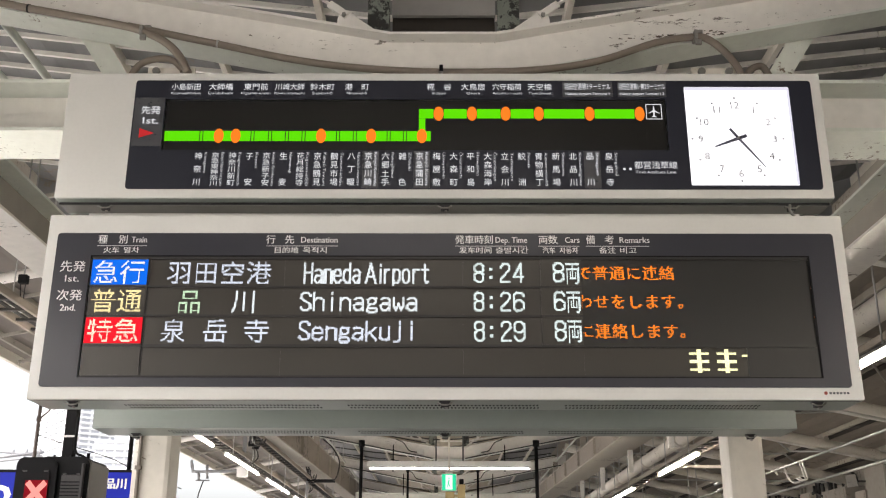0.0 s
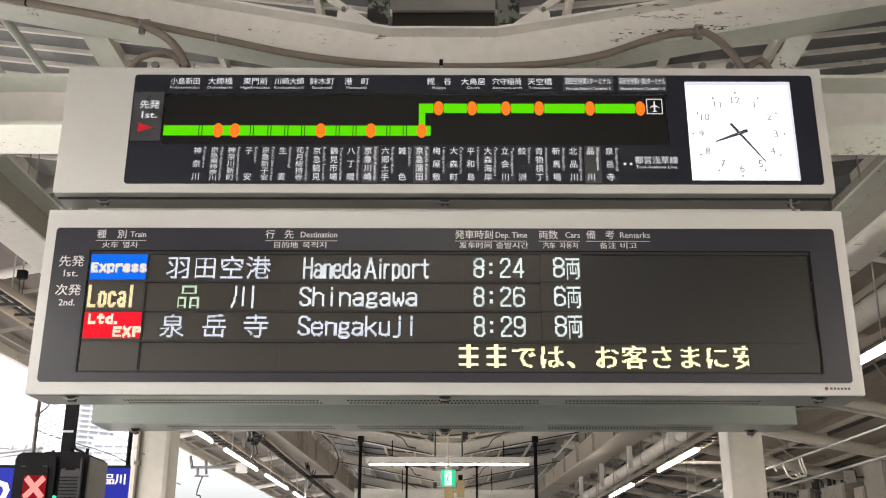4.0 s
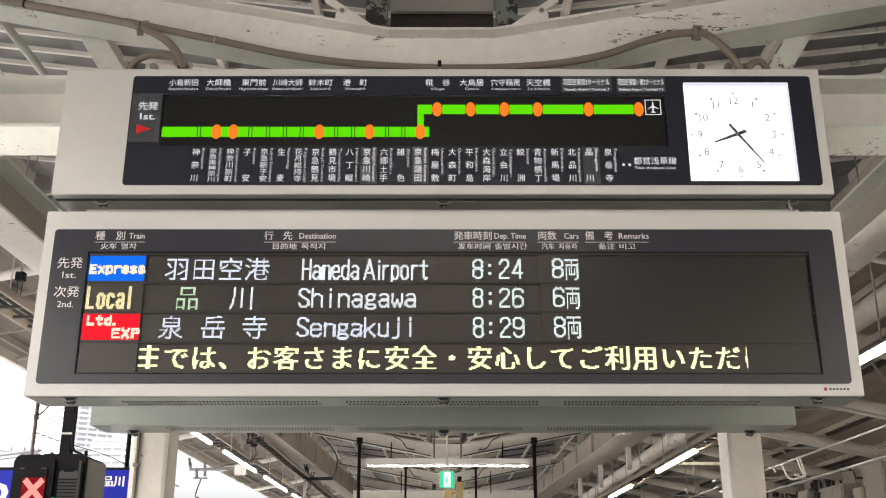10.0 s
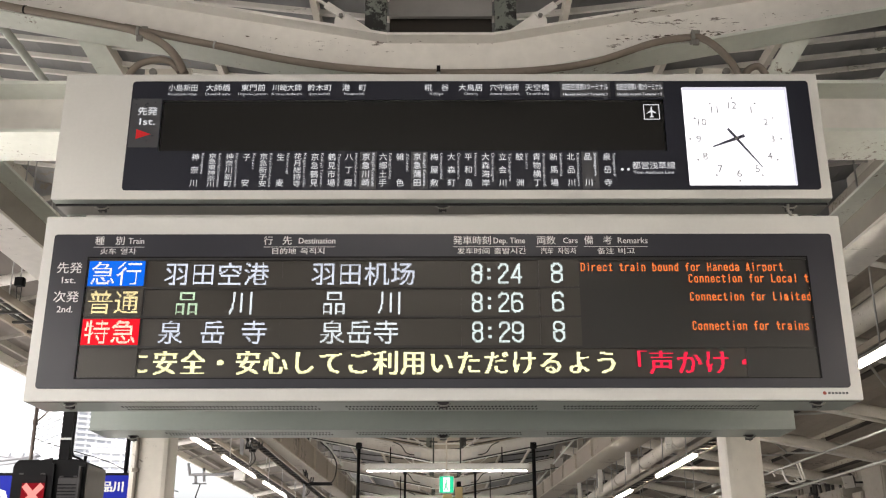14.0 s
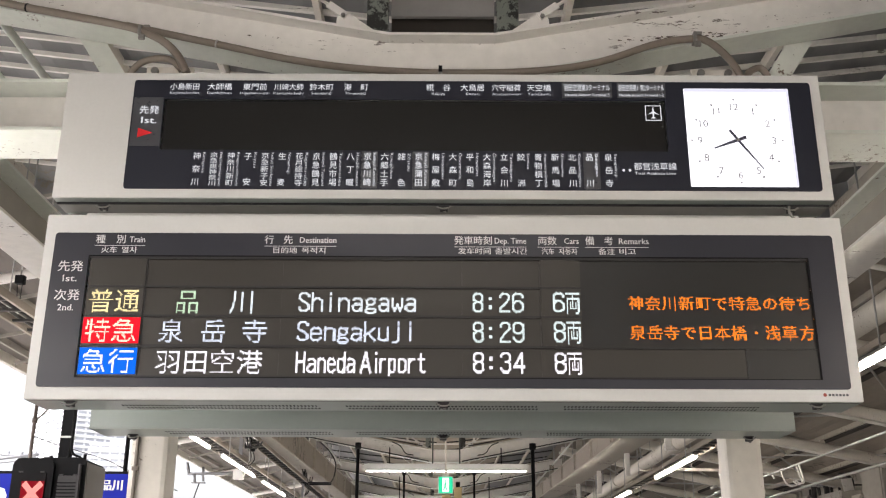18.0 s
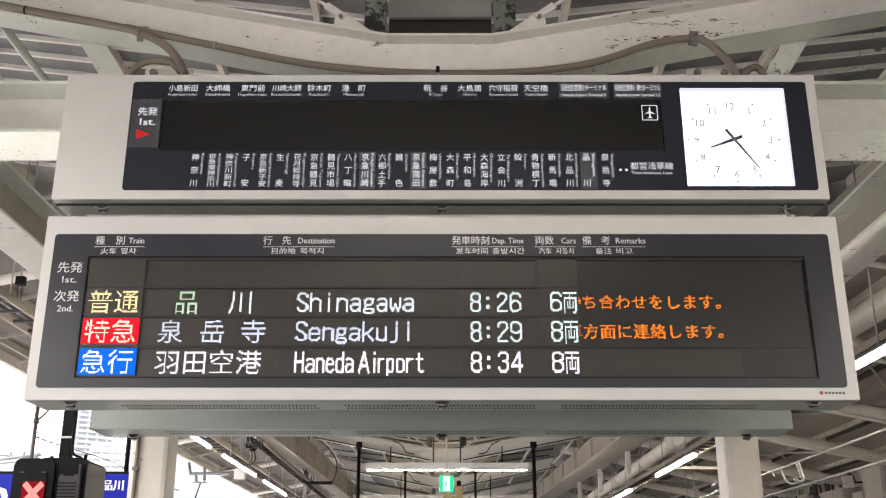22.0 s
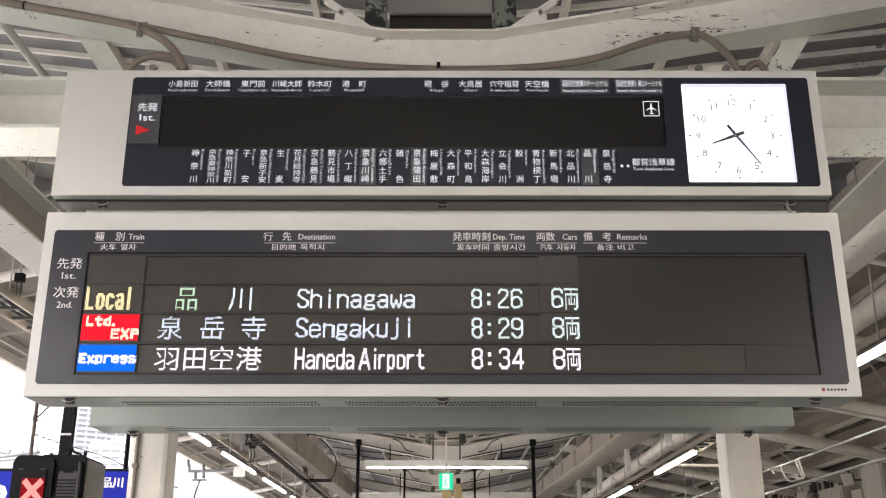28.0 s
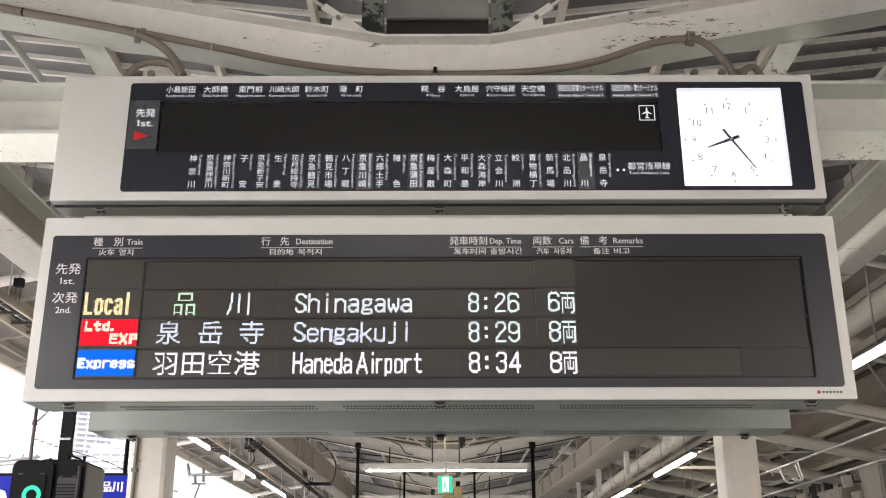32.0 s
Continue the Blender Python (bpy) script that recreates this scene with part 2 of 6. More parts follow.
def box(bm, x0, x1, y0, y1, z0, z1, bevel=0.0):
    vs = [bm.verts.new((x, y, z)) for x in (x0, x1) for y in (y0, y1) for z in (z0, z1)]
    for a, b, c, d in ((0, 1, 3, 2), (4, 6, 7, 5), (0, 4, 5, 1), (2, 3, 7, 6), (0, 2, 6, 4), (1, 5, 7, 3)):
        bm.faces.new((vs[a], vs[b], vs[c], vs[d]))
    if bevel:
        es = {e for v in vs for e in v.link_edges}
        bmesh.ops.bevel(bm, geom=list(es), offset=bevel, segments=2, affect="EDGES", profile=0.6)
    return bm


def boxed(x0, x1, y0, y1, z0, z1, bevel=0.0):
    return box(bmesh.new(), x0, x1, y0, y1, z0, z1, bevel)


def beam(bm, a, b, w, h, up=(0, 0, 1)):
    """A bar of width w and height h from a to b."""
    a, b = Vector(a), Vector(b)
    d = (b - a).normalized()
    s = d.cross(Vector(up)).normalized()
    u = s.cross(d)
    vs = [bm.verts.new(p + s * (i * w / 2) + u * (j * h / 2)) for p in (a, b) for i, j in ((-1, -1), (1, -1), (1, 1), (-1, 1))]
    for q in ((3, 2, 1, 0), (4, 5, 6, 7), (0, 1, 5, 4), (1, 2, 6, 5), (2, 3, 7, 6), (3, 0, 4, 7)):
        bm.faces.new([vs[i] for i in q])
    return bm


def tube(bm, pts, r, n=8, caps=True):
    """A round bar through pts."""
    pts = [Vector(p) for p in pts]
    rings = []
    ref = Vector((0, 0, 1))
    for i, p in enumerate(pts):
        d = (pts[min(i + 1, len(pts) - 1)] - pts[max(i - 1, 0)]).normalized()
        r0 = ref if abs(d.dot(ref)) < 0.95 else Vector((1, 0, 0))
        s = d.cross(r0).normalized()
        u = s.cross(d)
        rings.append([bm.verts.new(p + (s * math.cos(t) + u * math.sin(t)) * r) for t in (2 * math.pi * k / n for k in range(n))])
    for p, q in zip(rings, rings[1:]):
        for k in range(n):
            f = bm.faces.new((p[k], p[(k + 1) % n], q[(k + 1) % n], q[k]))
            f.smooth = True
    if caps:
        bm.faces.new(rings[0][::-1])
        bm.faces.new(rings[-1])
    return bm


def curve_pts(pts, n=8):
    """A smooth line through pts (Catmull-Rom)."""
    ps = [Vector(p) for p in pts]
    ps = [2 * ps[0] - ps[1], *ps, 2 * ps[-1] - ps[-2]]
    out = []
    for a, b, c, d in zip(ps, ps[1:], ps[2:], ps[3:]):
        for k in range(n):
            t = k / n
            out.append(0.5 * ((2 * b) + (c - a) * t + (2 * a - 5 * b + 4 * c - d) * t * t + (3 * b - a - 3 * c + d) * t ** 3))
    out.append(ps[-2])
    return out


def finish(name, bm, mat, at, parent=None, label=""):
    """Links bm, built in world places, as an object whose origin is at."""
    at = Vector(at)
    bmesh.ops.recalc_face_normals(bm, faces=bm.faces)
    me = bpy.data.meshes.new(name)
    bm.to_mesh(me)
    bm.free()
    me.transform(Matrix.Translation(-at))
    me.materials.append(mat)
    ob = new(name, me)
    ob.location = at - (WORLD[parent] if parent else Vector())
    ob.parent = parent
    WORLD[ob] = at
    if label:
        tagged(ob, label)
    return ob


def part(name, bm, mat, parent, label=""):
    bm.verts.ensure_lookup_table()
    n = len(bm.verts)
    at = sum((v.co for v in bm.verts), Vector()) / n
    return finish(name, bm, mat, at, parent, label)


def thing(name, at, label, category, group="", kind=""):
    ob = new(name)
    ob.location = at
    ob.empty_display_size = 0.1
    WORLD[ob] = Vector(at)
    return tagged(ob, label, category, group, kind)


def solid(name, bm, mat, label, category="", group="", kind=""):
    """A thing of one mesh, its origin at its base."""
    zs = [v.co for v in bm.verts]
    at = sum(zs, Vector()) / len(zs)
    at.z = min(v.z for v in zs)
    return tagged(finish(name, bm, mat, at), label, category, group, kind)


def shared(name, me, mat, parent, at):
    ob = new(name, me)
    if not me.materials:
        me.materials.append(mat)
    ob.parent = parent
    ob.location = Vector(at) - WORLD[parent]
    WORLD[ob] = Vector(at)
    return ob


# ---- lettering ----
GLYPHS = {}


def glyph(text, bold=0.0):
    """Corners and triangles of text at size 1, in the built-in font."""
    key = (text, bold)
    if key not in GLYPHS:
        cu = bpy.data.curves.new("letters", "FONT")
        cu.body, cu.size, cu.offset, cu.resolution_u = text, 1.0, bold, 2
        ob = bpy.data.objects.new("letters", cu)
        me = bpy.data.meshes.new_from_object(ob)
        me.calc_loop_triangles()
        vs = np.array([v.co[:2] for v in me.vertices]).reshape(-1, 2)
        ts = [tuple(t.vertices) for t in me.loop_triangles]
        GLYPHS[key] = (vs, ts)
        bpy.data.objects.remove(ob)
        bpy.data.curves.remove(cu)
        bpy.data.meshes.remove(me)
    return GLYPHS[key]


def laid(text, x0, base, size, width=None, bold=0.0, squeeze=None):
    """Text whose ink starts at x0 on the base line; width: the ink's width."""
    vs, ts = glyph(text, bold)
    lo, hi = vs[:, 0].min(), vs[:, 0].max()
    sx = width / (hi - lo) if width else size * (squeeze or 1)
    return np.column_stack(((vs[:, 0] - lo) * sx + x0, vs[:, 1] * size + base)), ts


def bars(n, x0, z0, w, h):
    """Plain bars in place of a mark: n cells of three strokes and a stem."""
    vs, ts = [], []

    def rect(a, b, c, d):
        k = len(vs)
        vs.extend(((a, c), (b, c), (b, d), (a, d)))
        ts.extend(((k, k + 1, k + 2), (k, k + 2, k + 3)))
    for i in range(n):
        x = x0 + i * w
        for f in (0.08, 0.42, 0.78):
            rect(x + w * 0.08, x + w * 0.86, z0 + h * f, z0 + h * (f + 0.12))
        rect(x + w * 0.42, x + w * 0.54, z0, z0 + h)
    return np.array(vs), ts


def flat_mesh(name, laid_list, y):
    """One mesh of filled letters in the plane y."""
    vs, fs = [], []
    for v, t in laid_list:
        k = len(vs)
        vs += [(a, y, b) for a, b in v]
        fs += [tuple(i + k for i in q) for q in t]
    me = bpy.data.meshes.new(name)
    me.from_pydata(vs, [], fs)
    return me


def dot_mesh(name, laid_list, y, pitch=0.005, fill=0.86):
    """Letters as a field of small square lamps on a grid of that pitch."""
    on = set()
    for v, ts in laid_list:
        for t in ts:
            a, b, c = v[list(t)]
            area = (b[0] - a[0]) * (c[1] - a[1]) - (b[1] - a[1]) * (c[0] - a[0])
            if abs(area) < 1e-12:
                continue
            lo, hi = np.floor(np.min((a, b, c), 0) / pitch).astype(int), np.ceil(np.max((a, b, c), 0) / pitch).astype(int)
            for i in range(lo[0], hi[0] + 1):
                for j in range(lo[1], hi[1] + 1):
                    p = ((i + 0.5) * pitch, (j + 0.5) * pitch)
                    w0 = ((b[0] - a[0]) * (p[1] - a[1]) - (b[1] - a[1]) * (p[0] - a[0])) / area
                    w1 = ((c[0] - b[0]) * (p[1] - b[1]) - (c[1] - b[1]) * (p[0] - b[0])) / area
                    w2 = ((a[0] - c[0]) * (p[1] - c[1]) - (a[1] - c[1]) * (p[0] - c[0])) / area
                    if min(w0, w1, w2) >= -0.02:
                        on.add((i, j))
    vs, fs = [], []
    h = pitch * fill / 2
    for i, j in sorted(on):
        x, z, k = (i + 0.5) * pitch, (j + 0.5) * pitch, len(vs)
        vs += [(x - h, y, z - h), (x + h, y, z - h), (x + h, y, z + h), (x - h, y, z + h)]
        fs.append((k, k + 1, k + 2, k + 3))
    me = bpy.data.meshes.new(name)
    me.from_pydata(vs, [], fs)
    return me


def lay(name, me, mat, parent, label=""):
    """Links a flat mesh, built in world places, under parent with its origin at its middle."""
    n = max(1, len(me.vertices))
    at = sum((v.co for v in me.vertices), Vector()) / n
    me.transform(Matrix.Translation(-at))
    me.materials.append(mat)
    ob = new(name, me)
    ob.parent = parent
    ob.location = at - WORLD[parent]
    WORLD[ob] = at
    if label:
        tagged(ob, label)
    return ob

# ---- ground, platform, far walls ----
bm = bmesh.new()
for x0, x1, y0, y1 in ((-1500, 1500, -1500, 2500),):
    bm.faces.new([bm.verts.new(p) for p in ((x0, y0, -1.15), (x1, y0, -1.15), (x1, y1, -1.15), (x0, y1, -1.15))])
solid("ground", bm, BALLAST, "brown-grey ballast ground of the railway", "ground", kind="structure")
solid("floor", boxed(-4.0, 4.1, -20, 70, -1.1, 0.0, 0.02), CONCRETE, "grey concrete station platform", "platform", kind="structure")
solid("pavement", boxed(7.6, 10.9, -20, 70, -1.1, 0.0, 0.02), CONCRETE, "grey concrete platform across the tracks", "platform", kind="structure")
# carried on unseen behind the viewpoint to shut out daylight from the right
wall_e = solid("wall_east", boxed(9.3, 9.5, -20, 70, 0.0, 4.24), WALL, "stained grey panel wall across the tracks", "wall", kind="structure")


# ---- roof ----
RIDGE, LOW, OUT = 5.50, 5.12, 0.20


def roof_z(x):
    a = abs(x)
    return LOW + (RIDGE - LOW) * a / 3.2 if a < 3.2 else RIDGE - OUT * (a - 3.2)


def edge_z(x):
    """The near boards go on rising to the platform's edges."""
    return LOW + (RIDGE - LOW) * abs(x) / 3.2


def roof_strip(name, x0, x1, mat, label, y0=-18, y1=70, height=roof_z):
    bm = bmesh.new()
    n = max(2, int(abs(x1 - x0) / 0.19))
    cols = []
    for i in range(n + 1):
        x = x0 + (x1 - x0) * i / n
        lift = 0.025 * (i % 2)
        cols.append([bm.verts.new((x, y, height(x) + lift + k)) for k in (0, 0.03) for y in (y0, y1)])
    for a, b in zip(cols, cols[1:]):
        bm.faces.new((a[0], a[1], b[1], b[0]))
        bm.faces.new((a[2], b[2], b[3], a[3]))
    return solid(name, bm, mat, label, "ceiling", kind="structure")


roof_strip("ceiling", -1.7, 1.7, ROOF_C, "grey ribbed boards of the valley roof", -18, 9.5)
roof_strip("ceiling", -1.7, 1.7, ROOF_M, "cream ribbed boards of the valley roof", 9.5, 70)
for s in (-1, 1):
    roof_strip("ceiling", s * 1.7, s * 3.2, ROOF_C, "grey ribbed boards of the valley roof")
for s in (-1, 1):
    roof_strip("ceiling", s * 3.2, s * 4.15, ROOF_C, "grey ribbed boards beside the valley roof", -18, 9.5, edge_z)
    solid("trim", boxed(s * 4.19 - 0.03, s * 4.19 + 0.03, -18, 9.5, 5.22, 5.68), STEEL, "cream fascia board along the raised roof edge", "fascia", kind="structure")
    solid("trim", boxed(s * 3.70 - 0.52, s * 3.70 + 0.52, 9.51, 9.56, 5.22, 5.70), ROOF_C, "grey board closing the end of the raised roof", "fascia", kind="structure")
roof_strip("ceiling", -4.15, -3.2, ROOF_L, "grey ribbed sheet of the platform canopy", 9.5)
roof_strip("ceiling", -6.25, -4.15, ROOF_L, "grey ribbed sheet of the platform canopy")
roof_strip("ceiling", 3.2, 4.15, ROOF_R, "grey ribbed sheet of the roof over the tracks", 9.5)
roof_strip("ceiling", 4.15, 12.2, ROOF_R, "grey ribbed sheet of the roof over the tracks")
solid("trim", boxed(-6.33, -6.25, -18, 70, roof_z(6.25) - 0.14, roof_z(6.25) + 0.06), STEEL, "cream eaves board along the canopy edge", "eaves board", kind="structure")

PURLIN_X = [-6.0, -5.2, -4.4, -2.4, -1.6, -0.8, 0.8, 1.6, 2.4, 3.96, 5.16, 6.36, 7.56, 8.76, 9.96, 11.16]
for x in PURLIN_X:
    z = roof_z(x) - 0.05
    # left of -3.3 a darker grey carries the canopy's shade
    solid("purlin", beam(bmesh.new(), (x, -18, z), (x, 70, z), 0.04, 0.09), WALL if x < -3.3 else STEEL if x < 3.3 else STEEL_D, "thin painted steel purlin under the roof sheet", "purlin", "roof purlins")
for i in range(-3, 34):
    y = 5.05 + 1.33 * i
    if i % 4 == 0:
        continue
    a, b = (-6.2, y, roof_z(6.2) - 0.12), (-3.25, y, roof_z(3.25) - 0.12)
    # rafter colour darkened for the shade under the canopy
    solid("rafter", beam(bmesh.new(), a, b, 0.035, 0.04), WALL, "slim roof rafter in shaded grey", "rafter", "slim rafters")
BATTENS = [4.645 + 0.25 * i for i in range(24)]
for y in BATTENS:
    for s in (-1, 1):
        a, b = (s * 3.15, y, roof_z(3.15) - 0.03), (s * 0.05, y, roof_z(0.05) - 0.03)
        solid("rafter", beam(bmesh.new(), a, b, 0.026, 0.035), STEEL_W, "slim white roof batten", "batten", "roof battens")
for y in BATTENS[4:18]:
    for s in (-1, 1):
        solid("rafter", beam(bmesh.new(), (s * 3.16, y, edge_z(3.16) - 0.03), (s * 4.12, y, edge_z(4.12) - 0.03), 0.026, 0.035), STEEL_W, "slim white roof batten", "batten", "roof battens")
# thin dark lines drawn for the narrow shadow gaps across the far roof
for i in range(18):
    y = 11.3 + 1.33 * i
    for s in (-1, 1):
        pts = [(s * (0.1 + 0.38 * k), y + 0.03 * math.sin(k * 2.3 + i), roof_z(0.1 + 0.38 * k) - 0.02 - 0.012 * (k % 2)) for k in range(9)]
        solid("roof_cable", tube(bmesh.new(), pts, 0.016, 5), CABLE, "dark line for a shaded gap across the roof boards", "cable", "roof cables")
# dark strips paint the shadowed slots beside the purlins
for x in (3.96, 5.16, 6.36, 7.56, 8.76, 9.96, 11.16):
    z = roof_z(x) - 0.085
    solid("packing_strip", beam(bmesh.new(), (x + 0.11, 6, z), (x + 0.11, 50, z), 0.15, 0.05), SHADE_BROWN, "dark strip for the shaded slot beside a purlin", "timber strip", "packing strips")
for x, z, r in ((-2.70, 4.93, 0.028), (-3.0, 4.93, 0.022), (3.02, 4.95, 0.022)):
    t = thing("roof_pipe", (x, 6, z), "thin pale green pipe running under the roof", "pipe", "roof pipes")
    part("barrel", tube(bmesh.new(), [(x, 5.2, z), (x, 45, z)], r, 8), STEEL_G, t)
    for k in range(11):
        part("clip", boxed(x - 0.01, x + 0.01, 8.46 + 2.66 * k, 8.49 + 2.66 * k, z, roof_z(x) - 0.04), GALV, t)

# ---- steel frames across the platform ----
BAY = 5.667


def web_plate(pts, y, t=0.014):
    bm = bmesh.new()
    a = [bm.verts.new((x, y - t / 2, z)) for x, z in pts]
    b = [bm.verts.new((x, y + t / 2, z)) for x, z in pts]
    bm.faces.new(a[::-1])
    bm.faces.new(b)
    for k in range(len(pts)):
        j = (k + 1) % len(pts)
        bm.faces.new((a[k], a[j], b[j], b[k]))
    return bm


def frame_girder(y):
    """A valley-shaped girder: flat middle, two tapered arms that rise outwards, and outer rafters."""
    g = thing("roof_frame", (0, y, 4.33), "cream-painted steel valley girder with peeling paint", "roof girder", "roof frames")
    part("web", web_plate(((-0.3, 4.325), (0.3, 4.325), (0.3, 4.574), (-0.3, 4.574)), y), STEEL_W, g)
    part("top_flange", boxed(-0.3, 0.3, y - 0.1, y + 0.1, 4.570, 4.585), STEEL_W, g)
    part("bottom_flange", boxed(-0.3, 0.3, y - 0.1, y + 0.1, 4.31, 4.325), STEEL_G, g)
    for s in (-1, 1):
        lo, hi = lambda a: 4.312 + 0.194 * (a - 0.3), lambda a: 4.574 + 0.185 * (a - 0.3)
        part("arm", web_plate([(s * 0.3, lo(0.3)), (s * 3.2, lo(3.2)), (s * 3.2, hi(3.2)), (s * 0.3, hi(0.3))], y), STEEL_W, g)
        part("arm_top_flange", beam(bmesh.new(), (s * 0.3, y, hi(0.3) + 0.004), (s * 3.2, y, hi(3.2) + 0.004), 0.2, 0.016), STEEL_W, g)
        part("arm_bottom_flange", beam(bmesh.new(), (s * 0.3, y, lo(0.3) + 0.002), (s * 3.2, y, lo(3.2) + 0.002), 0.2, 0.016), STEEL_G, g)
        # gusset and stay at the knuckle
        part("gusset", web_plate([(s * 0.375, 4.615), (s * 0.602, 4.660), (s * 0.600, 4.700), (s * 0.575, 4.748), (s * 0.555, 4.752)], y - 0.05, 0.012), STEEL_W, g)
        part("clevis", beam(bmesh.new(), (s * 0.545, y - 0.068, 4.708), (s * 0.650, y - 0.068, 4.785), 0.014, 0.042), STEEL_W, g)
        part("stay", tube(bmesh.new(), [(s * 0.640, y - 0.066, 4.778), (s * 1.18, y - 0.066, 5.15)], 0.010, 7), STEEL_W, g)
        part("bolt", tube(bmesh.new(), [(s * 0.562, y - 0.09, 4.705), (s * 0.562, y - 0.074, 4.705)], 0.013, 6), BOLT, g)
        part("weld_seam", beam(bmesh.new(), (s * 0.3, y - 0.0105, lo(0.3) + 0.012), (s * 3.18, y - 0.0105, lo(3.18) + 0.012), 0.006, 0.006), DARKSTEEL, g, "dark dirt-filled weld line")
        if s < 0:
            part("outer_rafter", tube(bmesh.new(), [(-3.15, y, roof_z(3.2) - 0.24), (-6.2, y, roof_z(6.2) - 0.24)], 0.06, 12), STEEL_W, g)
        if y > 12:
            part("valley_rail", beam(bmesh.new(), (s * 0.38, y + 0.02, 4.715), (s * 2.9, y + 0.02, 5.10), 0.05, 0.03), STEEL_W, g, "slim white rail above the girder")
            part("infill_board", web_plate([(s * 0.38, 4.60), (s * 2.9, 5.066), (s * 2.9, 5.085), (s * 0.38, 4.70)], y + 0.03, 0.012), ROOF_M, g, "tan board above the girder")
        part("post", boxed(s * 0.37 - 0.06, s * 0.37 + 0.06, y - 0.05, y - 0.035, 4.635, 5.15), FLAKED, g, "dark green flaking post")
        part("post", boxed(s * 0.37 - 0.06, s * 0.37 + 0.06, y + 0.035, y + 0.05, 4.635, 5.15), FLAKED, g, "dark green flaking post")
        part("post_web", boxed(s * 0.37 - 0.006, s * 0.37 + 0.006, y - 0.035, y + 0.035, 4.63, 5.15), DARKSTEEL, g)
    if y > 12:
        for s in (-1, 1):
            pts = [(s * (0.35 + 0.28 * k), y - 0.115, 4.33 + 0.194 * 0.28 * k) for k in range(11)]
            part("cable", tube(bmesh.new(), pts, 0.013, 6), CABLE, g, "dark cable clipped to the arm")
            pts = [(s * (0.5 + 0.27 * k), y - 0.11, 4.62 + 0.192 * (0.2 + 0.27 * k)) for k in range(10)]
            part("cable", tube(bmesh.new(), pts, 0.012, 6), CABLE, g, "dark cable clipped to the arm")
            part("junction_box", boxed(s * 0.62 - 0.07, s * 0.62 + 0.07, y - 0.10, y - 0.03, 4.42, 4.52, 0.006), FIXTURE, g, "small pale junction box")
            part("drop_cable", tube(bmesh.new(), curve_pts([(s * 1.15, y - 0.10, 4.74), (s * 0.98, y - 0.11, 4.66), (s * 0.86, y - 0.11, 4.50), (s * 0.69, y - 0.10, 4.46)], 5), 0.012, 6), CABLE, g)
            part("hanger_strap", boxed(s * 1.2 - 0.012, s * 1.2 + 0.012, y - 0.13, y - 0.118, 4.05, 4.62), BLACK, g)
    if y > 12:
        part("valley_rail", boxed(-0.38, 0.38, y - 0.005, y + 0.045, 4.70, 4.73), STEEL_W, g, "slim white rail above the girder")
        g.location.x = 0.10
        return g
    part("ridge_board", boxed(-0.31, 0.31, y + 0.25, y + 0.28, 4.907, 5.13), ROOF, g, "grey board between the posts")
    # dark panel put in for the shadow of the valley gutter
    part("gutter_end", boxed(-0.31, 0.31, y + 0.31, y + 0.34, 4.66, 5.10), SHADE_BROWN, g, "dark panel for the shaded gutter under the board")
    return g


near_girder = [frame_girder(5.0 + BAY * k) for k in range(-3, 9)][3]


def flakes(root, a, b, n, spread, size, seed, y):
    """Bare patches where the paint has come off, strewn from a to b."""
    rng = random.Random(seed)
    bm = bmesh.new()
    for i in range(n):
        t = rng.random()
        x, z = a[0] + (b[0] - a[0]) * t, a[1] + (b[1] - a[1]) * t + rng.gauss(0, spread)
        w = size * rng.uniform(0.3, 1.4) * (0.4 + rng.random() ** 2)
        h = w * rng.uniform(0.16, 0.45)
        k = rng.randint(5, 8)
        lean = (b[1] - a[1]) / (b[0] - a[0])
        pts = []
        for j in range(k):
            q, r = 2 * math.pi * j / k, rng.uniform(0.5, 1.15)
            dx = w * r * math.cos(q)
            pts.append(bm.verts.new((x + dx, y, z + h * r * math.sin(q) + lean * dx)))
        bm.faces.new(pts)
    tagged(part("bare_patch", bm, BARE, root, "dark bare patches of flaked paint"), kind="stuff")


def tie_beam(y, x0, x1):
    t = thing("tie_beam", (0, y, 4.0), "cream steel I-beam tie with a pale green underside", "steel beam", "tie beams")
    part("bottom_flange", boxed(x0, x1, y - 0.19, y + 0.19, 3.975, 3.995), STEEL_G, t, "pale green flange")
    part("top_flange", boxed(x0, x1, y - 0.19, y + 0.19, 4.265, 4.285), STEEL_G, t, "pale green flange")
    part("web", boxed(x0, x1, y - 0.008, y + 0.008, 3.995, 4.265), STEEL_W, t)
    return t


WEB = 4.9905
flakes(near_girder, (0.97, 4.590), (1.80, 4.655), 60, 0.008, 0.011, 3, WEB)
flakes(near_girder, (1.12, 4.598), (1.62, 4.632), 40, 0.006, 0.015, 4, WEB)
flakes(near_girder, (-1.43, 4.685), (-0.90, 4.575), 10, 0.016, 0.012, 5, WEB)
flakes(near_girder, (-0.70, 4.60), (0.9, 4.56), 12, 0.03, 0.008, 6, WEB)
flakes(near_girder, (-2.05, 4.66), (-1.85, 4.60), 8, 0.012, 0.010, 7, WEB)
flakes(near_girder, (1.5, 4.70), (2.5, 4.86), 12, 0.03, 0.008, 8, WEB)
for s in (-1, 1):
    solid("knee_strut", beam(bmesh.new(), (s * 2.08 + 0.02, 5.17, 4.70), (s * 1.815 + 0.02, 5.17, 4.287), 0.12, 0.10, (0, 1, 0)), STEEL_G, "pale green strut between girder and tie beam", "strut", "knee struts")
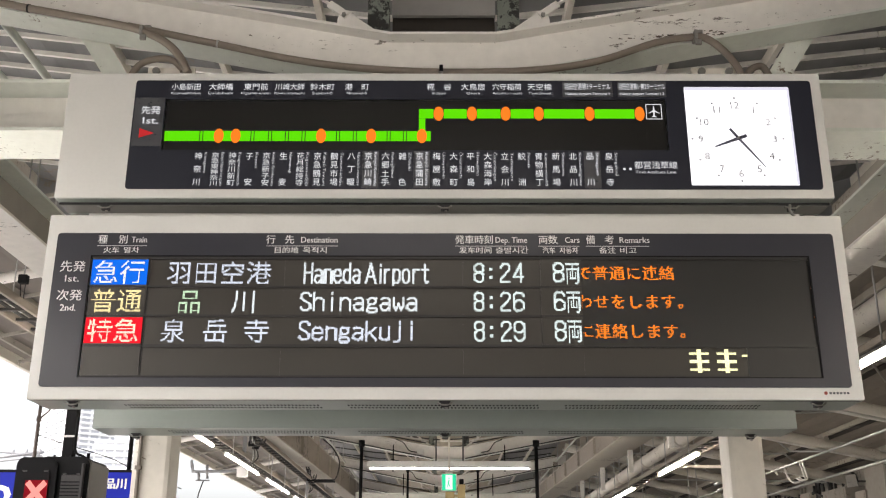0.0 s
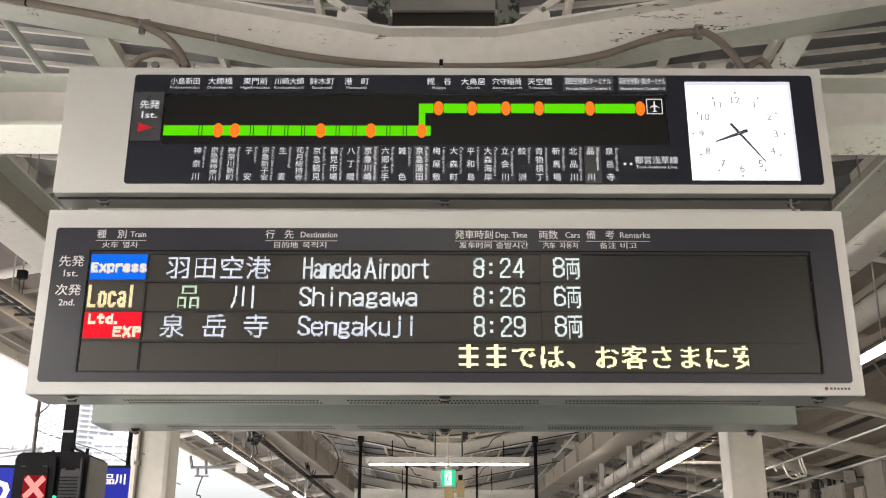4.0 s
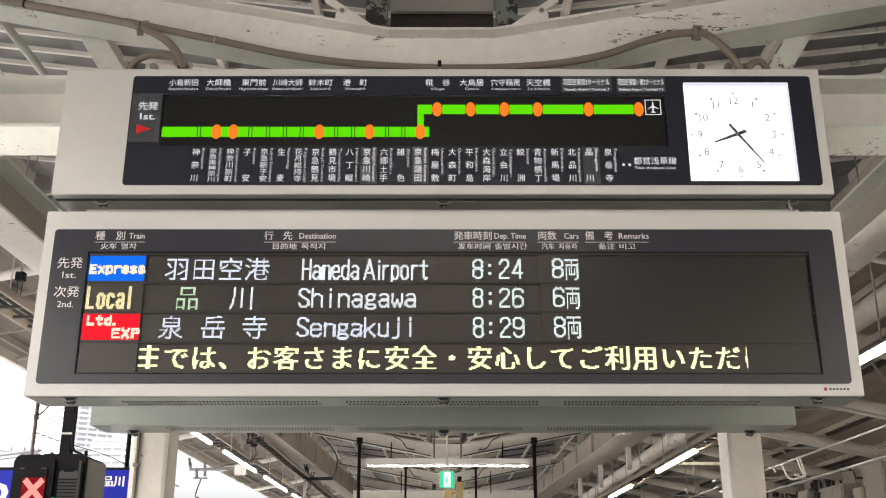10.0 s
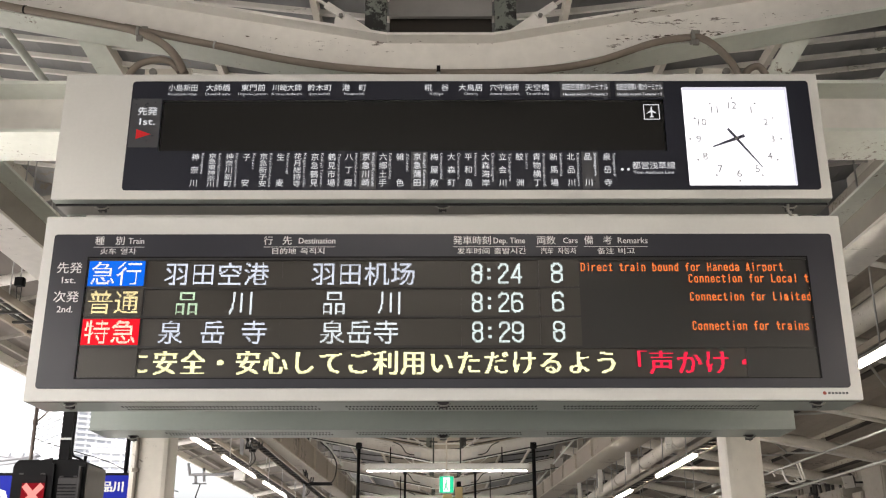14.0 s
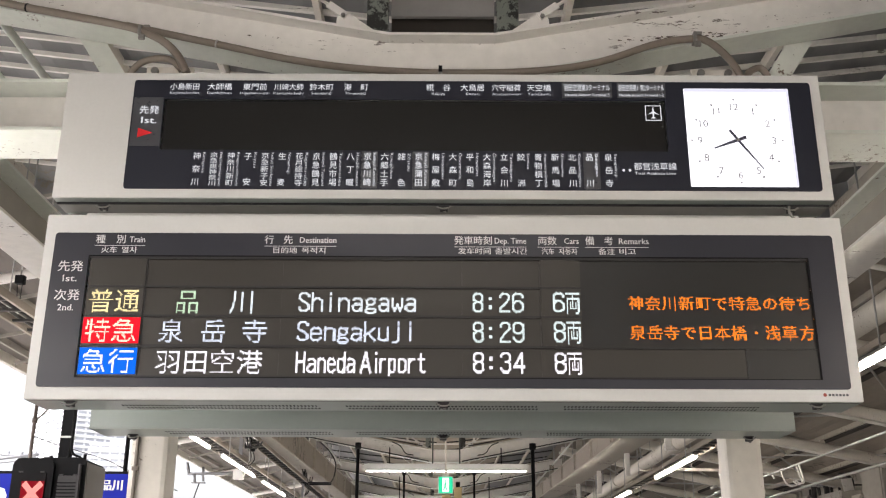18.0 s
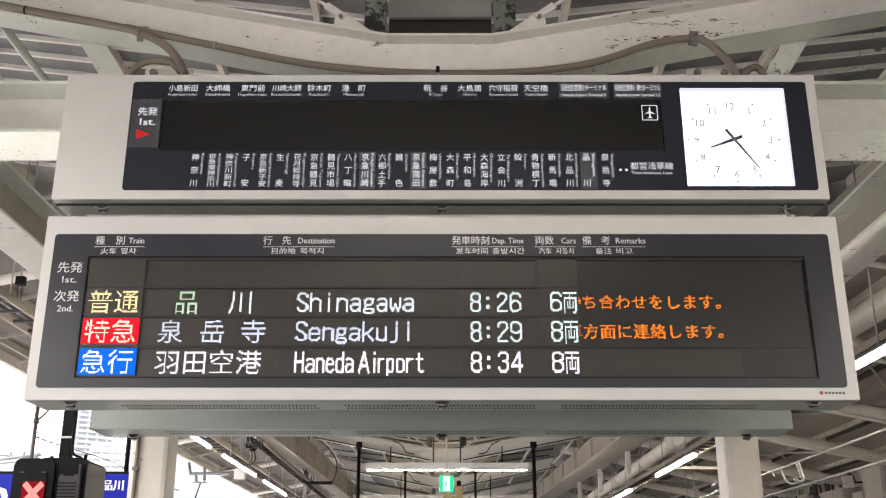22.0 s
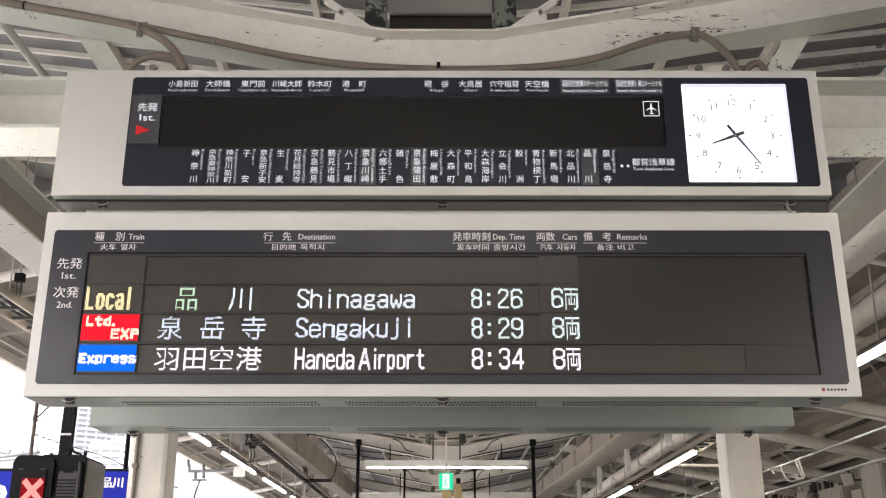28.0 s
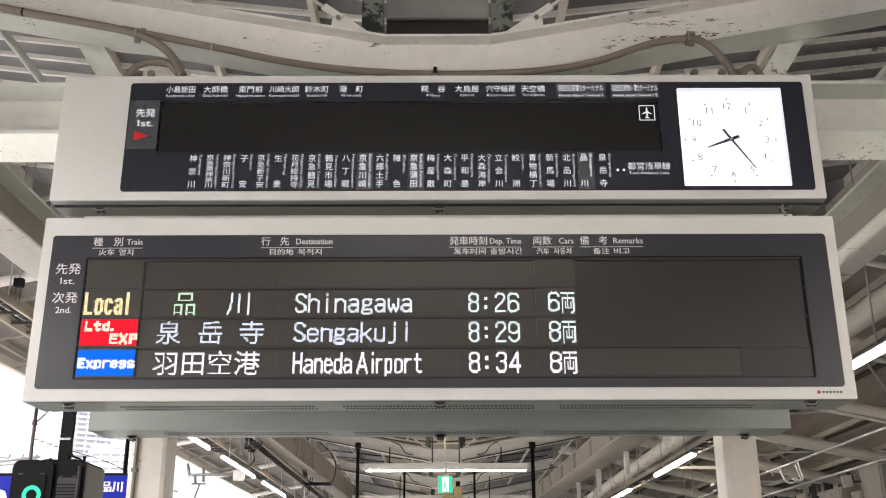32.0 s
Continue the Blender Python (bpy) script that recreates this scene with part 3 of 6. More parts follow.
for k in range(-2, 12):
    y = 16.6 + 3.45 * k
    if y < 6:
        continue
    r = thing("track_rafter", (3.2, y, roof_z(3.2) - 0.24), "round cream steel rafter under the track roof", "rafter", "track rafters")
    part("barrel", tube(bmesh.new(), [(3.2, y, roof_z(3.2) - 0.24), (11.9, y, roof_z(11.9) - 0.24)], 0.10, 12), STEEL, r)
    for x in (5.16, 7.56, 9.96, 11.16):
        part("saddle", boxed(x - 0.05, x + 0.05, y - 0.03, y + 0.03, roof_z(x) - 0.16, roof_z(x) - 0.09), STEEL, r)
    t = thing("tie_rod", (3.2, y + 0.55, roof_z(3.2) - 0.24), "thin cream rod beside a round rafter", "rod", "track roof rods")
    part("rod", tube(bmesh.new(), [(3.2, y + 0.55, roof_z(3.2) - 0.24), (11.9, y + 0.55, roof_z(11.9) - 0.24)], 0.035, 8), STEEL_W, t)
    for x in (5.16, 7.56, 9.96, 11.16):
        part("hanger", boxed(x - 0.01, x + 0.01, y + 0.54, y + 0.56, roof_z(x) - 0.22, roof_z(x) - 0.09), GALV, t)
for y in (5.0 + BAY * k for k in range(1, 7)):
    for x in (4.0, 7.4):
        for d in (0, 1):
            a, b = (x + 3.4 * d, y + 0.2), (x + 3.4 * (1 - d), y + BAY - 0.2)
            solid("brace_rod", tube(bmesh.new(), [(*a, roof_z(a[0]) - 0.16 - 0.02 * d), (*b, roof_z(b[0]) - 0.16 - 0.02 * d)], 0.022, 6), GALV, "thin crossed bracing rod under the track roof", "brace", "bracing rods")
tie_beam(5.09, -2.9, 3.1)
tie_beam(29.5, -2.55, 2.7)

for x in (-2.96, 3.02):
    b = thing("long_beam", (x, 0, 3.92), "long cream I-beam with a pale green upper flange", "steel beam", "long beams")
    part("bottom_flange", boxed(x - 0.158, x + 0.158, -18, 8.4, 3.92, 3.94), STEEL_W, b)
    part("web", boxed(x - 0.008, x + 0.008, -18, 8.4, 3.94, 4.24), WALL, b, "dull grey web")
    part("top_flange", boxed(x - 0.158, x + 0.158, -18, 8.4, 4.24, 4.26), STEEL_G, b, "pale green flange")
    for k in range(-3, 1):
        y = 5.0 + BAY * k
        part("hanger", boxed(x - 0.06, x + 0.06, y - 0.06, y + 0.06, 4.26, 4.83), STEEL, b)
GRADE = 0.022
for x0, x1, depth in ((-2.95, -2.60, 0.48), (2.75, 3.265, 0.35)):
    x, w = (x0 + x1) / 2, x1 - x0
    low = lambda y: 3.90 + GRADE * (y - 16)
    b = thing("box_girder", (x, 8.5, low(8.5)), "wide dull cream box girder rising slowly along the platform", "steel beam", "box girders")
    part("bottom_plate", beam(bmesh.new(), (x, 8.5, low(8.5) + 0.012), (x, 46, low(46) + 0.012), w, 0.024), STEEL_D, b)
    part("top_plate", beam(bmesh.new(), (x, 8.5, low(8.5) + depth), (x, 46, low(46) + depth), w, 0.024), STEEL_D, b)
    # side plates get a darker colour than the bottom for their weak light
    for q in (x0 + 0.02, x1 - 0.02):
        part("side_plate", beam(bmesh.new(), (q, 8.5, low(8.5) + depth / 2), (q, 46, low(46) + depth / 2), 0.016, depth - 0.026), ROOF_R, b, "side plate in brown-grey for its shaded face")
    q = x1 + 0.012 if x < 0 else x0 - 0.012
    for k in range(14):
        y = 11.6 + 2.3 * k
        part("stiffener", boxed(q - 0.022, q + 0.022, y, y + 0.014, low(y) + 0.03, low(y) + depth - 0.02), STEEL_D, b)
    for k in range(1, 7):
        y = 5.0 + BAY * k
        part("hanger", boxed(x - 0.06, x + 0.06, y - 0.06, y + 0.06, low(y) + depth, 4.95), STEEL_D, b)
    for y in (11.1, 14.3, 17.5, 20.7, 23.9) if x > 0 else ():
        part("drop_post", boxed(x1 - 0.10, x1 - 0.02, y - 0.04, y + 0.04, 3.55, low(y) + 0.002), STEEL_W, b, "short white drop post")

# ---- columns ----
for x, w in ((-1.727, 0.115), (1.795, 0.107)):
    col = thing("column", (x, 6.12, 0), "cream-painted square steel column with rounded edges", "column", "columns")
    part("shaft", boxed(x - w, x + w, 6.0, 6.0 + 2 * w, 0, 3.97, 0.03), STEEL, col)
    part("base_plate", boxed(x - 0.2, x + 0.2, 5.92, 6.33, 0, 0.03, 0.004), STEEL, col)
    part("cap_plate", boxed(x - 0.18, x + 0.18, 5.95, 6.3, 3.97, 4.0, 0.004), STEEL, col)
    if x < 0:
        bm = tube(bmesh.new(), [(x - 0.066, 5.987, 0.0), (x - 0.066, 5.987, 3.9)], 0.011, 8)
        part("earth_pipe", bm, CONDUIT, col, "thin tan conduit strapped to the column")
        for z in (1.2, 2.3, 3.3):
            part("pipe_clip", boxed(x - 0.084, x - 0.048, 5.972, 6.001, z, z + 0.022), CONDUIT, col)

# ---- lamps ----


def half_tube(x0, x1, y, z, r, a0, a1, n=6):
    """Part of a round tube along x, from angle a0 to a1 about it."""
    bm = bmesh.new()
    rows = [[bm.verts.new((x, y + r * math.cos(radians(a0 + (a1 - a0) * k / n)), z + r * math.sin(radians(a0 + (a1 - a0) * k / n)))) for k in range(n + 1)] for x in (x0, x1)]
    for k in range(n):
        bm.faces.new((rows[0][k], rows[0][k + 1], rows[1][k + 1], rows[1][k]))
    bm.faces.new(rows[0])
    bm.faces.new(rows[1][::-1])
    bm.faces.new((rows[0][0], rows[1][0], rows[1][-1], rows[0][-1]))
    return bm


def lamp(p, length, axis):
    """A bare double fluorescent batten; p: the middle of its tubes."""
    x, y, z = p
    t = thing("fluorescent_lamp", (x, y, z), "white fluorescent batten lamp with lit tubes", "lamp", "platform lamps")
    h = length / 2
    if axis == "y":
        w = 0.018 if x < 0 else 0.042
        part("housing", boxed(x - w, x + w, y - h - 0.03, y + h + 0.03, z + 0.026, z + 0.052, 0.006), HOUSING, t)
        for a, b in ((-h, -0.02), (0.02, h)):
            part("tube", tube(bmesh.new(), [(x, y + a, z), (x, y + b, z)], 0.017 if x < 0 else 0.024, 8), TUBE if x < 0 else TUBE_W, t)
        for q in (-h * 0.6, h * 0.6):
            part("hanger_rod", tube(bmesh.new(), [(x, y + q, z + 0.045), (x, y + q, (edge_z(x) if y + q < 9.5 else roof_z(x)) - 0.01)], 0.008, 5), GALV, t)
        for q in (-h, 0, h):
            part("socket", boxed(x - 0.012, x + 0.012, y + q - 0.018, y + q + 0.018, z - 0.012, z + 0.03), FIXTURE, t)
    else:
        part("housing", boxed(x - h - 0.03, x + h + 0.03, y + 0.022, y + 0.075, z + 0.025, z + 0.105, 0.006), FIXTURE, t)
        for a, b in ((-h, -0.02), (0.02, h)):
            part("tube", half_tube(x + a, x + b, y, z, 0.018, 185, 355), TUBE, t)
            part("tube_back", half_tube(x + a, x + b, y, z, 0.018, -2, 182), FIXTURE, t, "white metal back of the tube")
        for q in (-0.2, 0.2):
            part("hanger_rod", tube(bmesh.new(), [(x + q, y + 0.05, z + 0.10), (x + q, y + 0.05, 5.1)], 0.012, 5), DARKSTEEL, t)
        for q in (-h, 0, h):
            part("socket", boxed(x + q - 0.012, x + q + 0.012, y - 0.02, y + 0.023, z - 0.02, z + 0.05), FIXTURE, t)


for y0 in (-9.2, -6.0, -2.8, 0.4, 3.6, 7.0, 10.2, 13.41, 16.62, 19.85, 23.05, 26.3):
    lamp((-2.89, y0 + 1.22, 3.34), 2.44, "y")
for y0 in (-9.2, -6.4, -2.45, 1.5, 5.45, 9.4, 13.35, 18.1, 21.6, 25.2):
    lamp((3.34, y0 + 1.25, 3.34), 2.5, "y")
lamp((0.08, 15.0, 3.34), 2.36, "x")
# two added overhead lamps, out of view, to brighten the near girder and roof
lamp((0.08, 1.5, 4.30), 2.36, "x")
lamp((0.08, -4.0, 4.30), 2.36, "x")

# ---- exit sign under the cross lamp ----
ex = thing("exit_sign", (0.07, 14.5, 2.98), "lit green and white emergency exit sign hanging from a rod", "exit sign")
part("case", boxed(-0.035, 0.175, 14.5, 14.58, 2.965, 3.205, 0.008), FIXTURE, ex)
part("green_field", boxed(-0.028, 0.168, 14.494, 14.5, 2.972, 3.198), G_EXIT, ex)
part("white_field", boxed(0.022, 0.118, 14.490, 14.494, 2.985, 3.185), G_EXITW, ex)
bm = bmesh.new()
box(bm, 0.062, 0.078, 14.487, 14.489, 3.13, 3.15)
beam(bm, (0.072, 14.488, 3.12), (0.062, 14.488, 3.07), 0.002, 0.016)
beam(bm, (0.062, 14.488, 3.07), (0.09, 14.488, 3.01), 0.002, 0.012)
beam(bm, (0.062, 14.488, 3.07), (0.04, 14.488, 3.01), 0.002, 0.012)
beam(bm, (0.072, 14.488, 3.11), (0.05, 14.488, 3.08), 0.002, 0.01)
part("pictogram", bm, G_EXIT, ex, "plain green running mark")
part("rod", tube(bmesh.new(), [(0.07, 14.54, 3.2), (0.07, 14.54, 5.14)], 0.014, 6), STEEL, ex)
part("rod_cap", boxed(0.02, 0.12, 14.50, 14.58, 3.205, 3.23, 0.006), STEEL, ex)
post = thing("yellow_post", (0.10, 19.0, 0), "tan-yellow painted post with a small box", "post")
part("shaft", boxed(0.02, 0.19, 19.0, 19.17, 0, 3.37, 0.02), YELLOW_POST, post)
part("junction_box", boxed(0.25, 0.39, 19.0, 19.12, 3.20, 3.50, 0.01), YELLOW_POST, post)
part("box_arm", boxed(0.19, 0.25, 19.05, 19.09, 3.28, 3.32), YELLOW_POST, post)
part("bracket", boxed(0.28, 0.36, 19.02, 19.10, 3.50, 3.60, 0.008), BLACK, post)

# ---- dark poles ----
for x, y, r, top in ((-1.63, 20.0, 0.033, 4.45), (1.81, 20.0, 0.036, 4.45), (-0.93, 26.0, 0.027, 4.62), (0.85, 26.0, 0.027, 4.62)):
    p = thing("pole", (x, y, 0), "thin black steel pole rising to the girder", "pole", "black poles")
    part("shaft", tube(bmesh.new(), [(x, y, 0), (x, y, top)], r, 8), BLACK, p)
    part("collar", tube(bmesh.new(), [(x, y, top - 0.12), (x, y, top)], r * 1.8, 8), BLACK, p)


# ---- cable ladders and pipes ----
def cable_ladder(x0, x1, z, y0, y1, step, label):
    t = thing("cable_ladder", ((x0 + x1) / 2, y0, z), label, "cable ladder", "cable ladders")
    for x in (x0, x1):
        part("rail", boxed(x - 0.012, x + 0.012, y0, y1, z - 0.03, z + 0.03), CONDUIT, t)
    rung = bpy.data.meshes.new("rung")
    bm = boxed(-(x1 - x0) / 2 + 0.013, (x1 - x0) / 2 - 0.013, -0.015, 0.015, -0.01, 0.01)
    bm.to_mesh(rung)
    bm.free()
    y = y0 + 0.1
    while y < y1:
        shared("rung", rung, CABLE, t, ((x0 + x1) / 2, y, z - 0.008))
        y += step
    for k, x in enumerate((x0 + 0.05, (x0 + x1) / 2, x1 - 0.06)):
        part("cable", tube(bmesh.new(), [(x + 0.01 * math.sin(i * 2.1 + k), y0 + i * (y1 - y0) / 12, z + 0.022) for i in range(13)], 0.014, 6), CABLE, t, "dark cable")
    y = y0 + 1.5
    while y < y1:
        for x in (x0, x1):
            part("hanger_rod", tube(bmesh.new(), [(x, y, z), (x, y, roof_z(x) - 0.05)], 0.006, 5), GALV, t)
        y += 5.32


cable_ladder(-3.36, -3.12, 3.64, 6, 34, 0.3, "brown cable ladder carrying dark cables beside the lamps")
cable_ladder(-2.90, -2.73, 3.81, 13, 34, 0.3, "brown cable ladder with dark rungs under the long beam")
cable_ladder(3.42, 3.64, 3.50, 5.5, 34, 0.3, "cream cable ladder carrying cables along the lamps")

pipe = thing("drain_pipe", (3.62, 8, 3.78), "large cream drain pipe running under the roof", "pipe")
part("barrel", tube(bmesh.new(), [(3.62, 7, 3.86), (3.62, 40, 3.76)], 0.108, 14), STEEL, pipe)
for y in (10, 12.7, 15.4, 18.1, 20.8, 23.5, 26.2):
    part("joint", tube(bmesh.new(), [(3.62, y, 3.853 - 0.003 * (y - 7)), (3.62, y + 0.12, 3.853 - 0.003 * (y - 7))], 0.120, 14), STEEL, pipe)
    part("strap", boxed(3.61, 3.63, y + 0.3, y + 0.33, 3.95, roof_z(3.62) - 0.02), GALV, pipe)


# ---- cable brackets and hung bundles beside the lamps ----
for k, (x, y, z) in enumerate(((-2.66, 14.0, 3.52), (-2.77, 21.0, 3.76))):
    b = thing("cable_bracket", (x, y, z), "dark steel cable bracket hanging beside the long beam", "bracket", "cable brackets")
    w = 0.50 if k else 0.04
    part("bar", boxed(x - 0.05, x + w, y, y + 0.04, z, z + 0.035), BLACK, b)
    part("bar", boxed(x - 0.05, x + w, y + 0.30, y + 0.34, z, z + 0.035), BLACK, b)
    part("strut", boxed(x - 0.05, x - 0.02, y, y + 0.34, z + 0.036, z + 0.06), BLACK, b)
    for q in (0.0, 0.30):
        part("hanger", boxed(x - 0.045, x - 0.015, y + q, y + q + 0.03, z + 0.06, roof_z(x) - 0.02), BLACK, b)
    if k:
        part("drop_leg", boxed(x - 0.07, x - 0.03, y, y + 0.04, 2.2, z), MASTGREY, b, "grey leg hanging from the bracket")
        part("cable", tube(bmesh.new(), curve_pts([(x + w, y, z), (x + w + 0.08, y, z + 0.14), (x + w + 0.10, y, z + 0.42), (x + w - 0.05, y, z + 0.68), (x + w - 0.25, y, z + 0.85)], 5), 0.014, 6), CABLE, b)
    for q in range(2):
        a = x - 0.02 + 0.05 * q
        part("cable", tube(bmesh.new(), curve_pts([(a, y - 0.4, z + 0.24), (a + 0.02, y - 0.1, z + 0.055), (a, y + 0.15, z + 0.05), (a + 0.03, y + 0.5, z + 0.06 + 0.03 * q), (a, y + 0.9, z + 0.22)], 5), 0.014, 6), CABLE, b)
    part("loop", tube(bmesh.new(), curve_pts([(x, y + 0.1, z + 0.02), (x + 0.03, y + 0.1, z - 0.12), (x - 0.03, y + 0.2, z - 0.22), (x + 0.04, y + 0.3, z - 0.12), (x, y + 0.35, z + 0.02)], 6), 0.009, 6), CABLE, b)
cl = thing("wire_clamp", (-3.29, 7.5, 3.75), "black clamp with two thin wires above a steel bracket", "clamp")
part("block", boxed(-3.33, -3.26, 7.48, 7.54, 3.90, 3.97, 0.008), BLACK, cl)
for q in (-0.02, 0.02):
    part("wire", tube(bmesh.new(), [(-3.295 + q, 7.51, 3.90), (-3.285 + q * 0.4, 7.51, 3.72)], 0.004, 5), CABLE, cl)
part("bracket", boxed(-3.36, -3.24, 7.47, 7.55, 3.67, 3.72, 0.008), GALV, cl)
part("stem", tube(bmesh.new(), [(-3.295, 7.51, 3.97), (-3.295, 7.51, 5.2)], 0.006, 5), GALV, cl)

# ---- hanging departure boards ----
FRONT = 4.52


def panel_plate(x0, x1, z0, z1, y0, y1, r=0.02, n=5):
    """A plate with rounded corners."""
    pts = []
    for cx, cz, a0 in ((x1 - r, z1 - r, 0), (x0 + r, z1 - r, 90), (x0 + r, z0 + r, 180), (x1 - r, z0 + r, 270)):
        for k in range(n + 1):
            a = radians(a0 + 90 * k / n)
            pts.append((cx + r * math.cos(a), cz + r * math.sin(a)))
    bm = bmesh.new()
    f = [bm.verts.new((x, y0, z)) for x, z in pts]
    b = [bm.verts.new((x, y1, z)) for x, z in pts]
    bm.faces.new(f)
    bm.faces.new(b[::-1])
    for k in range(len(pts)):
        j = (k + 1) % len(pts)
        bm.faces.new((f[k], b[k], b[j], f[j]))
    return bm


def ring_plate(x0, x1, z0, z1, wx0, wx1, wz0, wz1, y0, y1, r, bevel, n=4):
    """A plate with rounded outer corners and a square window, its front at y0."""
    outer, inner = [], []
    for c, (cx, cz, a0) in enumerate(((x1 - r, z1 - r, 0), (x0 + r, z1 - r, 90), (x0 + r, z0 + r, 180), (x1 - r, z0 + r, 270))):
        for k in range(n + 1):
            a = radians(a0 + 90 * k / n)
            outer.append((cx + r * math.cos(a), cz + r * math.sin(a)))
            inner.append(c)
    hole = ((wx1, wz1), (wx0, wz1), (wx0, wz0), (wx1, wz0))
    bm = bmesh.new()
    sides = []
    for y in (y0, y1):
        o = [bm.verts.new((x, y, z)) for x, z in outer]
        i = [bm.verts.new((x, y, z)) for x, z in hole]
        sides.append((o, i))
        for k in range(len(outer)):
            j = (k + 1) % len(outer)
            bm.faces.new((o[k], o[j], i[inner[k]]) if inner[k] == inner[j] else (o[k], o[j], i[inner[j]], i[inner[k]]))
    (o0, i0), (o1, i1) = sides
    for a, b in ((o0, o1), (i0, i1)):
        for k in range(len(a)):
            j = (k + 1) % len(a)
            bm.faces.new((a[k], a[j], b[j], b[k]))
    if bevel:
        rim = [e for e in bm.edges if e.verts[0] in o0 and e.verts[1] in o0]
        bmesh.ops.bevel(bm, geom=rim, offset=bevel, segments=2, affect="EDGES", profile=0.6)
    return bm


def hollow_case(root, x0, x1, y0, y1, z0, z1, wx0, wx1, wz0, wz1):
    """A sheet-metal case, open towards the window in its front."""
    t = 0.02
    part("case_top", boxed(x0, x1, y0 + 0.0125, y1, z1 - t, z1), CASE, root)
    # the bottom takes the shaded copy of the case paint
    part("case_bottom", boxed(x0, x1, y0 + 0.0125, y1, z0, z0 + t), CASE_SHADE, root)
    part("case_back", boxed(x0, x1, y1 - t, y1, z0 + t, z1 - t), CASE, root)
    for a, b in ((x0, x0 + t), (x1 - t, x1)):
        part("case_side", boxed(a, b, y0 + 0.0125, y1 - t, z0 + t, z1 - t), CASE, root)
    part("front_frame", ring_plate(x0, x1, z0 - 0.001, z1 + 0.001, wx0, wx1, wz0, wz1, y0, y0 + 0.012, 0.006, 0.003), CASE, root)


def framed_plate(root, name, x0, x1, z0, z1, wx0, wx1, wz0, wz1, y, mat, label):
    """A dark front plate with a window in it."""
    return part(name, ring_plate(x0, x1, z0, z1, wx0, wx1, wz0, wz1, y, y + 0.006, 0.016, 0.0), mat, root, label)


def perforation(root, x0, x1, y0, z):
    bm = bmesh.new()
    n = int((x1 - x0) / 0.017)
    for r in range(2):
        for k in range(n):
            x, y = x0 + 0.017 * (k + 0.5 * (r % 2)), y0 + 0.065 * r
            vs = [bm.verts.new((x + 0.0054 * math.cos(a), y + 0.022 * math.sin(a), z)) for a in (math.pi * i / 3 for i in range(6))]
            bm.faces.new(vs)
    p = part("perforated_strip", bm, BLACK, root, "rows of small round vent holes")
    tagged(p, kind="stuff")


def latch(root, x, y, z):
    """A key lock under a door: a plate, a turned body and a bent catch."""
    bm = boxed(x - 0.026, x + 0.026, y - 0.016, y + 0.016, z - 0.005, z, 0.002)
    box(bm, x - 0.018, x + 0.020, y - 0.014, y + 0.012, z - 0.027, z - 0.005, 0.004)
    lock = part("latch", bm, SIGNAL_GREY, root, "small dark steel latch")
    part("latch_key", tube(bmesh.new(), curve_pts([(x - 0.034, y - 0.020, z - 0.010), (x - 0.010, y - 0.024, z - 0.020), (x + 0.018, y - 0.022, z - 0.018), (x + 0.034, y - 0.018, z - 0.006)], 4), 0.004, 6), BOLT, lock, "bent steel catch")
    part("barrel", tube(bmesh.new(), [(x + 0.006, y - 0.002, z - 0.034), (x + 0.006, y - 0.002, z - 0.027)], 0.007, 8), BOLT, lock, "bright steel key barrel")


def case_under(root, x0, x1, y0, z):
    for a, b in ((-1.485, -0.558), (-0.441, 0.472), (0.577, 1.508)):
        perforation(root, a, b, y0 + 0.145, z - 0.002)
    for x in (x0 + 0.2, 0.01, x1 - 0.2):
        latch(root, x, y0 + 0.05, z)


upper = thing("route_board", (0, FRONT + 0.14, 3.427), "light grey hanging route map board with a lit clock", "route board")
lower = thing("departure_board", (0, FRONT + 0.14, 2.45), "light grey hanging train departure board with coloured display rows", "departure board")
UW = (-1.393, 1.116, 3.687, 3.966)
LW = (-1.672, 1.736, 2.551, 3.133)
hollow_case(upper, -1.893, 1.904, FRONT, FRONT + 0.30, 3.435, 4.113, -1.40, 1.12, 3.68, 3.97)
hollow_case(lower, -1.896, 1.918, FRONT, FRONT + 0.28, 2.45, 3.342, -1.68, 1.745, 2.545, 3.14)
framed_plate(upper, "map_face", -1.552, 1.853, 3.479, 4.071, *UW, FRONT - 0.005, PANEL, "dark navy map face with white station names")
framed_plate(lower, "display_face", -1.846, 1.866, 2.506, 3.250, *LW, FRONT - 0.005, PANEL_L, "charcoal display face with white headings")
# black ring paints the shadow at the lip of the recessed display
part("gasket", ring_plate(LW[0] - 0.004, LW[1] + 0.005, LW[2] - 0.002, LW[3] + 0.004, LW[0] + 0.002, LW[1] - 0.003, LW[2] + 0.001, LW[3] - 0.002, FRONT - 0.0064, FRONT - 0.0046, 0.002, 0.0), BLACK, lower, "black strip for the shadowed lip of the display window")
case_under(lower, -1.896, 1.918, FRONT, 2.45)
part("door_seam", boxed(-1.885, 1.907, FRONT + 0.030, FRONT + 0.034, 2.4484, 2.4498), TRAY, lower, "fine joint behind the door flange")
part("door_seam", boxed(-1.89, 1.90, FRONT + 0.064, FRONT + 0.069, 3.4235, 3.4348), GLASS_LINE, upper, "dark joint behind the door flange")
part("base_tray", boxed(-1.885, 1.897, FRONT + 0.070, FRONT + 0.180, 3.4215, 3.4348), TRAY, upper, "dull grey bottom tray")
part("spacer", boxed(-1.78, 1.79, FRONT + 0.182, FRONT + 0.220, 3.343, 3.4345), CASE, lower, "pale spacer rail between the two boards")
for x in (-1.66, 0.008, 1.71):
    latch(upper, x, FRONT + 0.072, 3.4215)
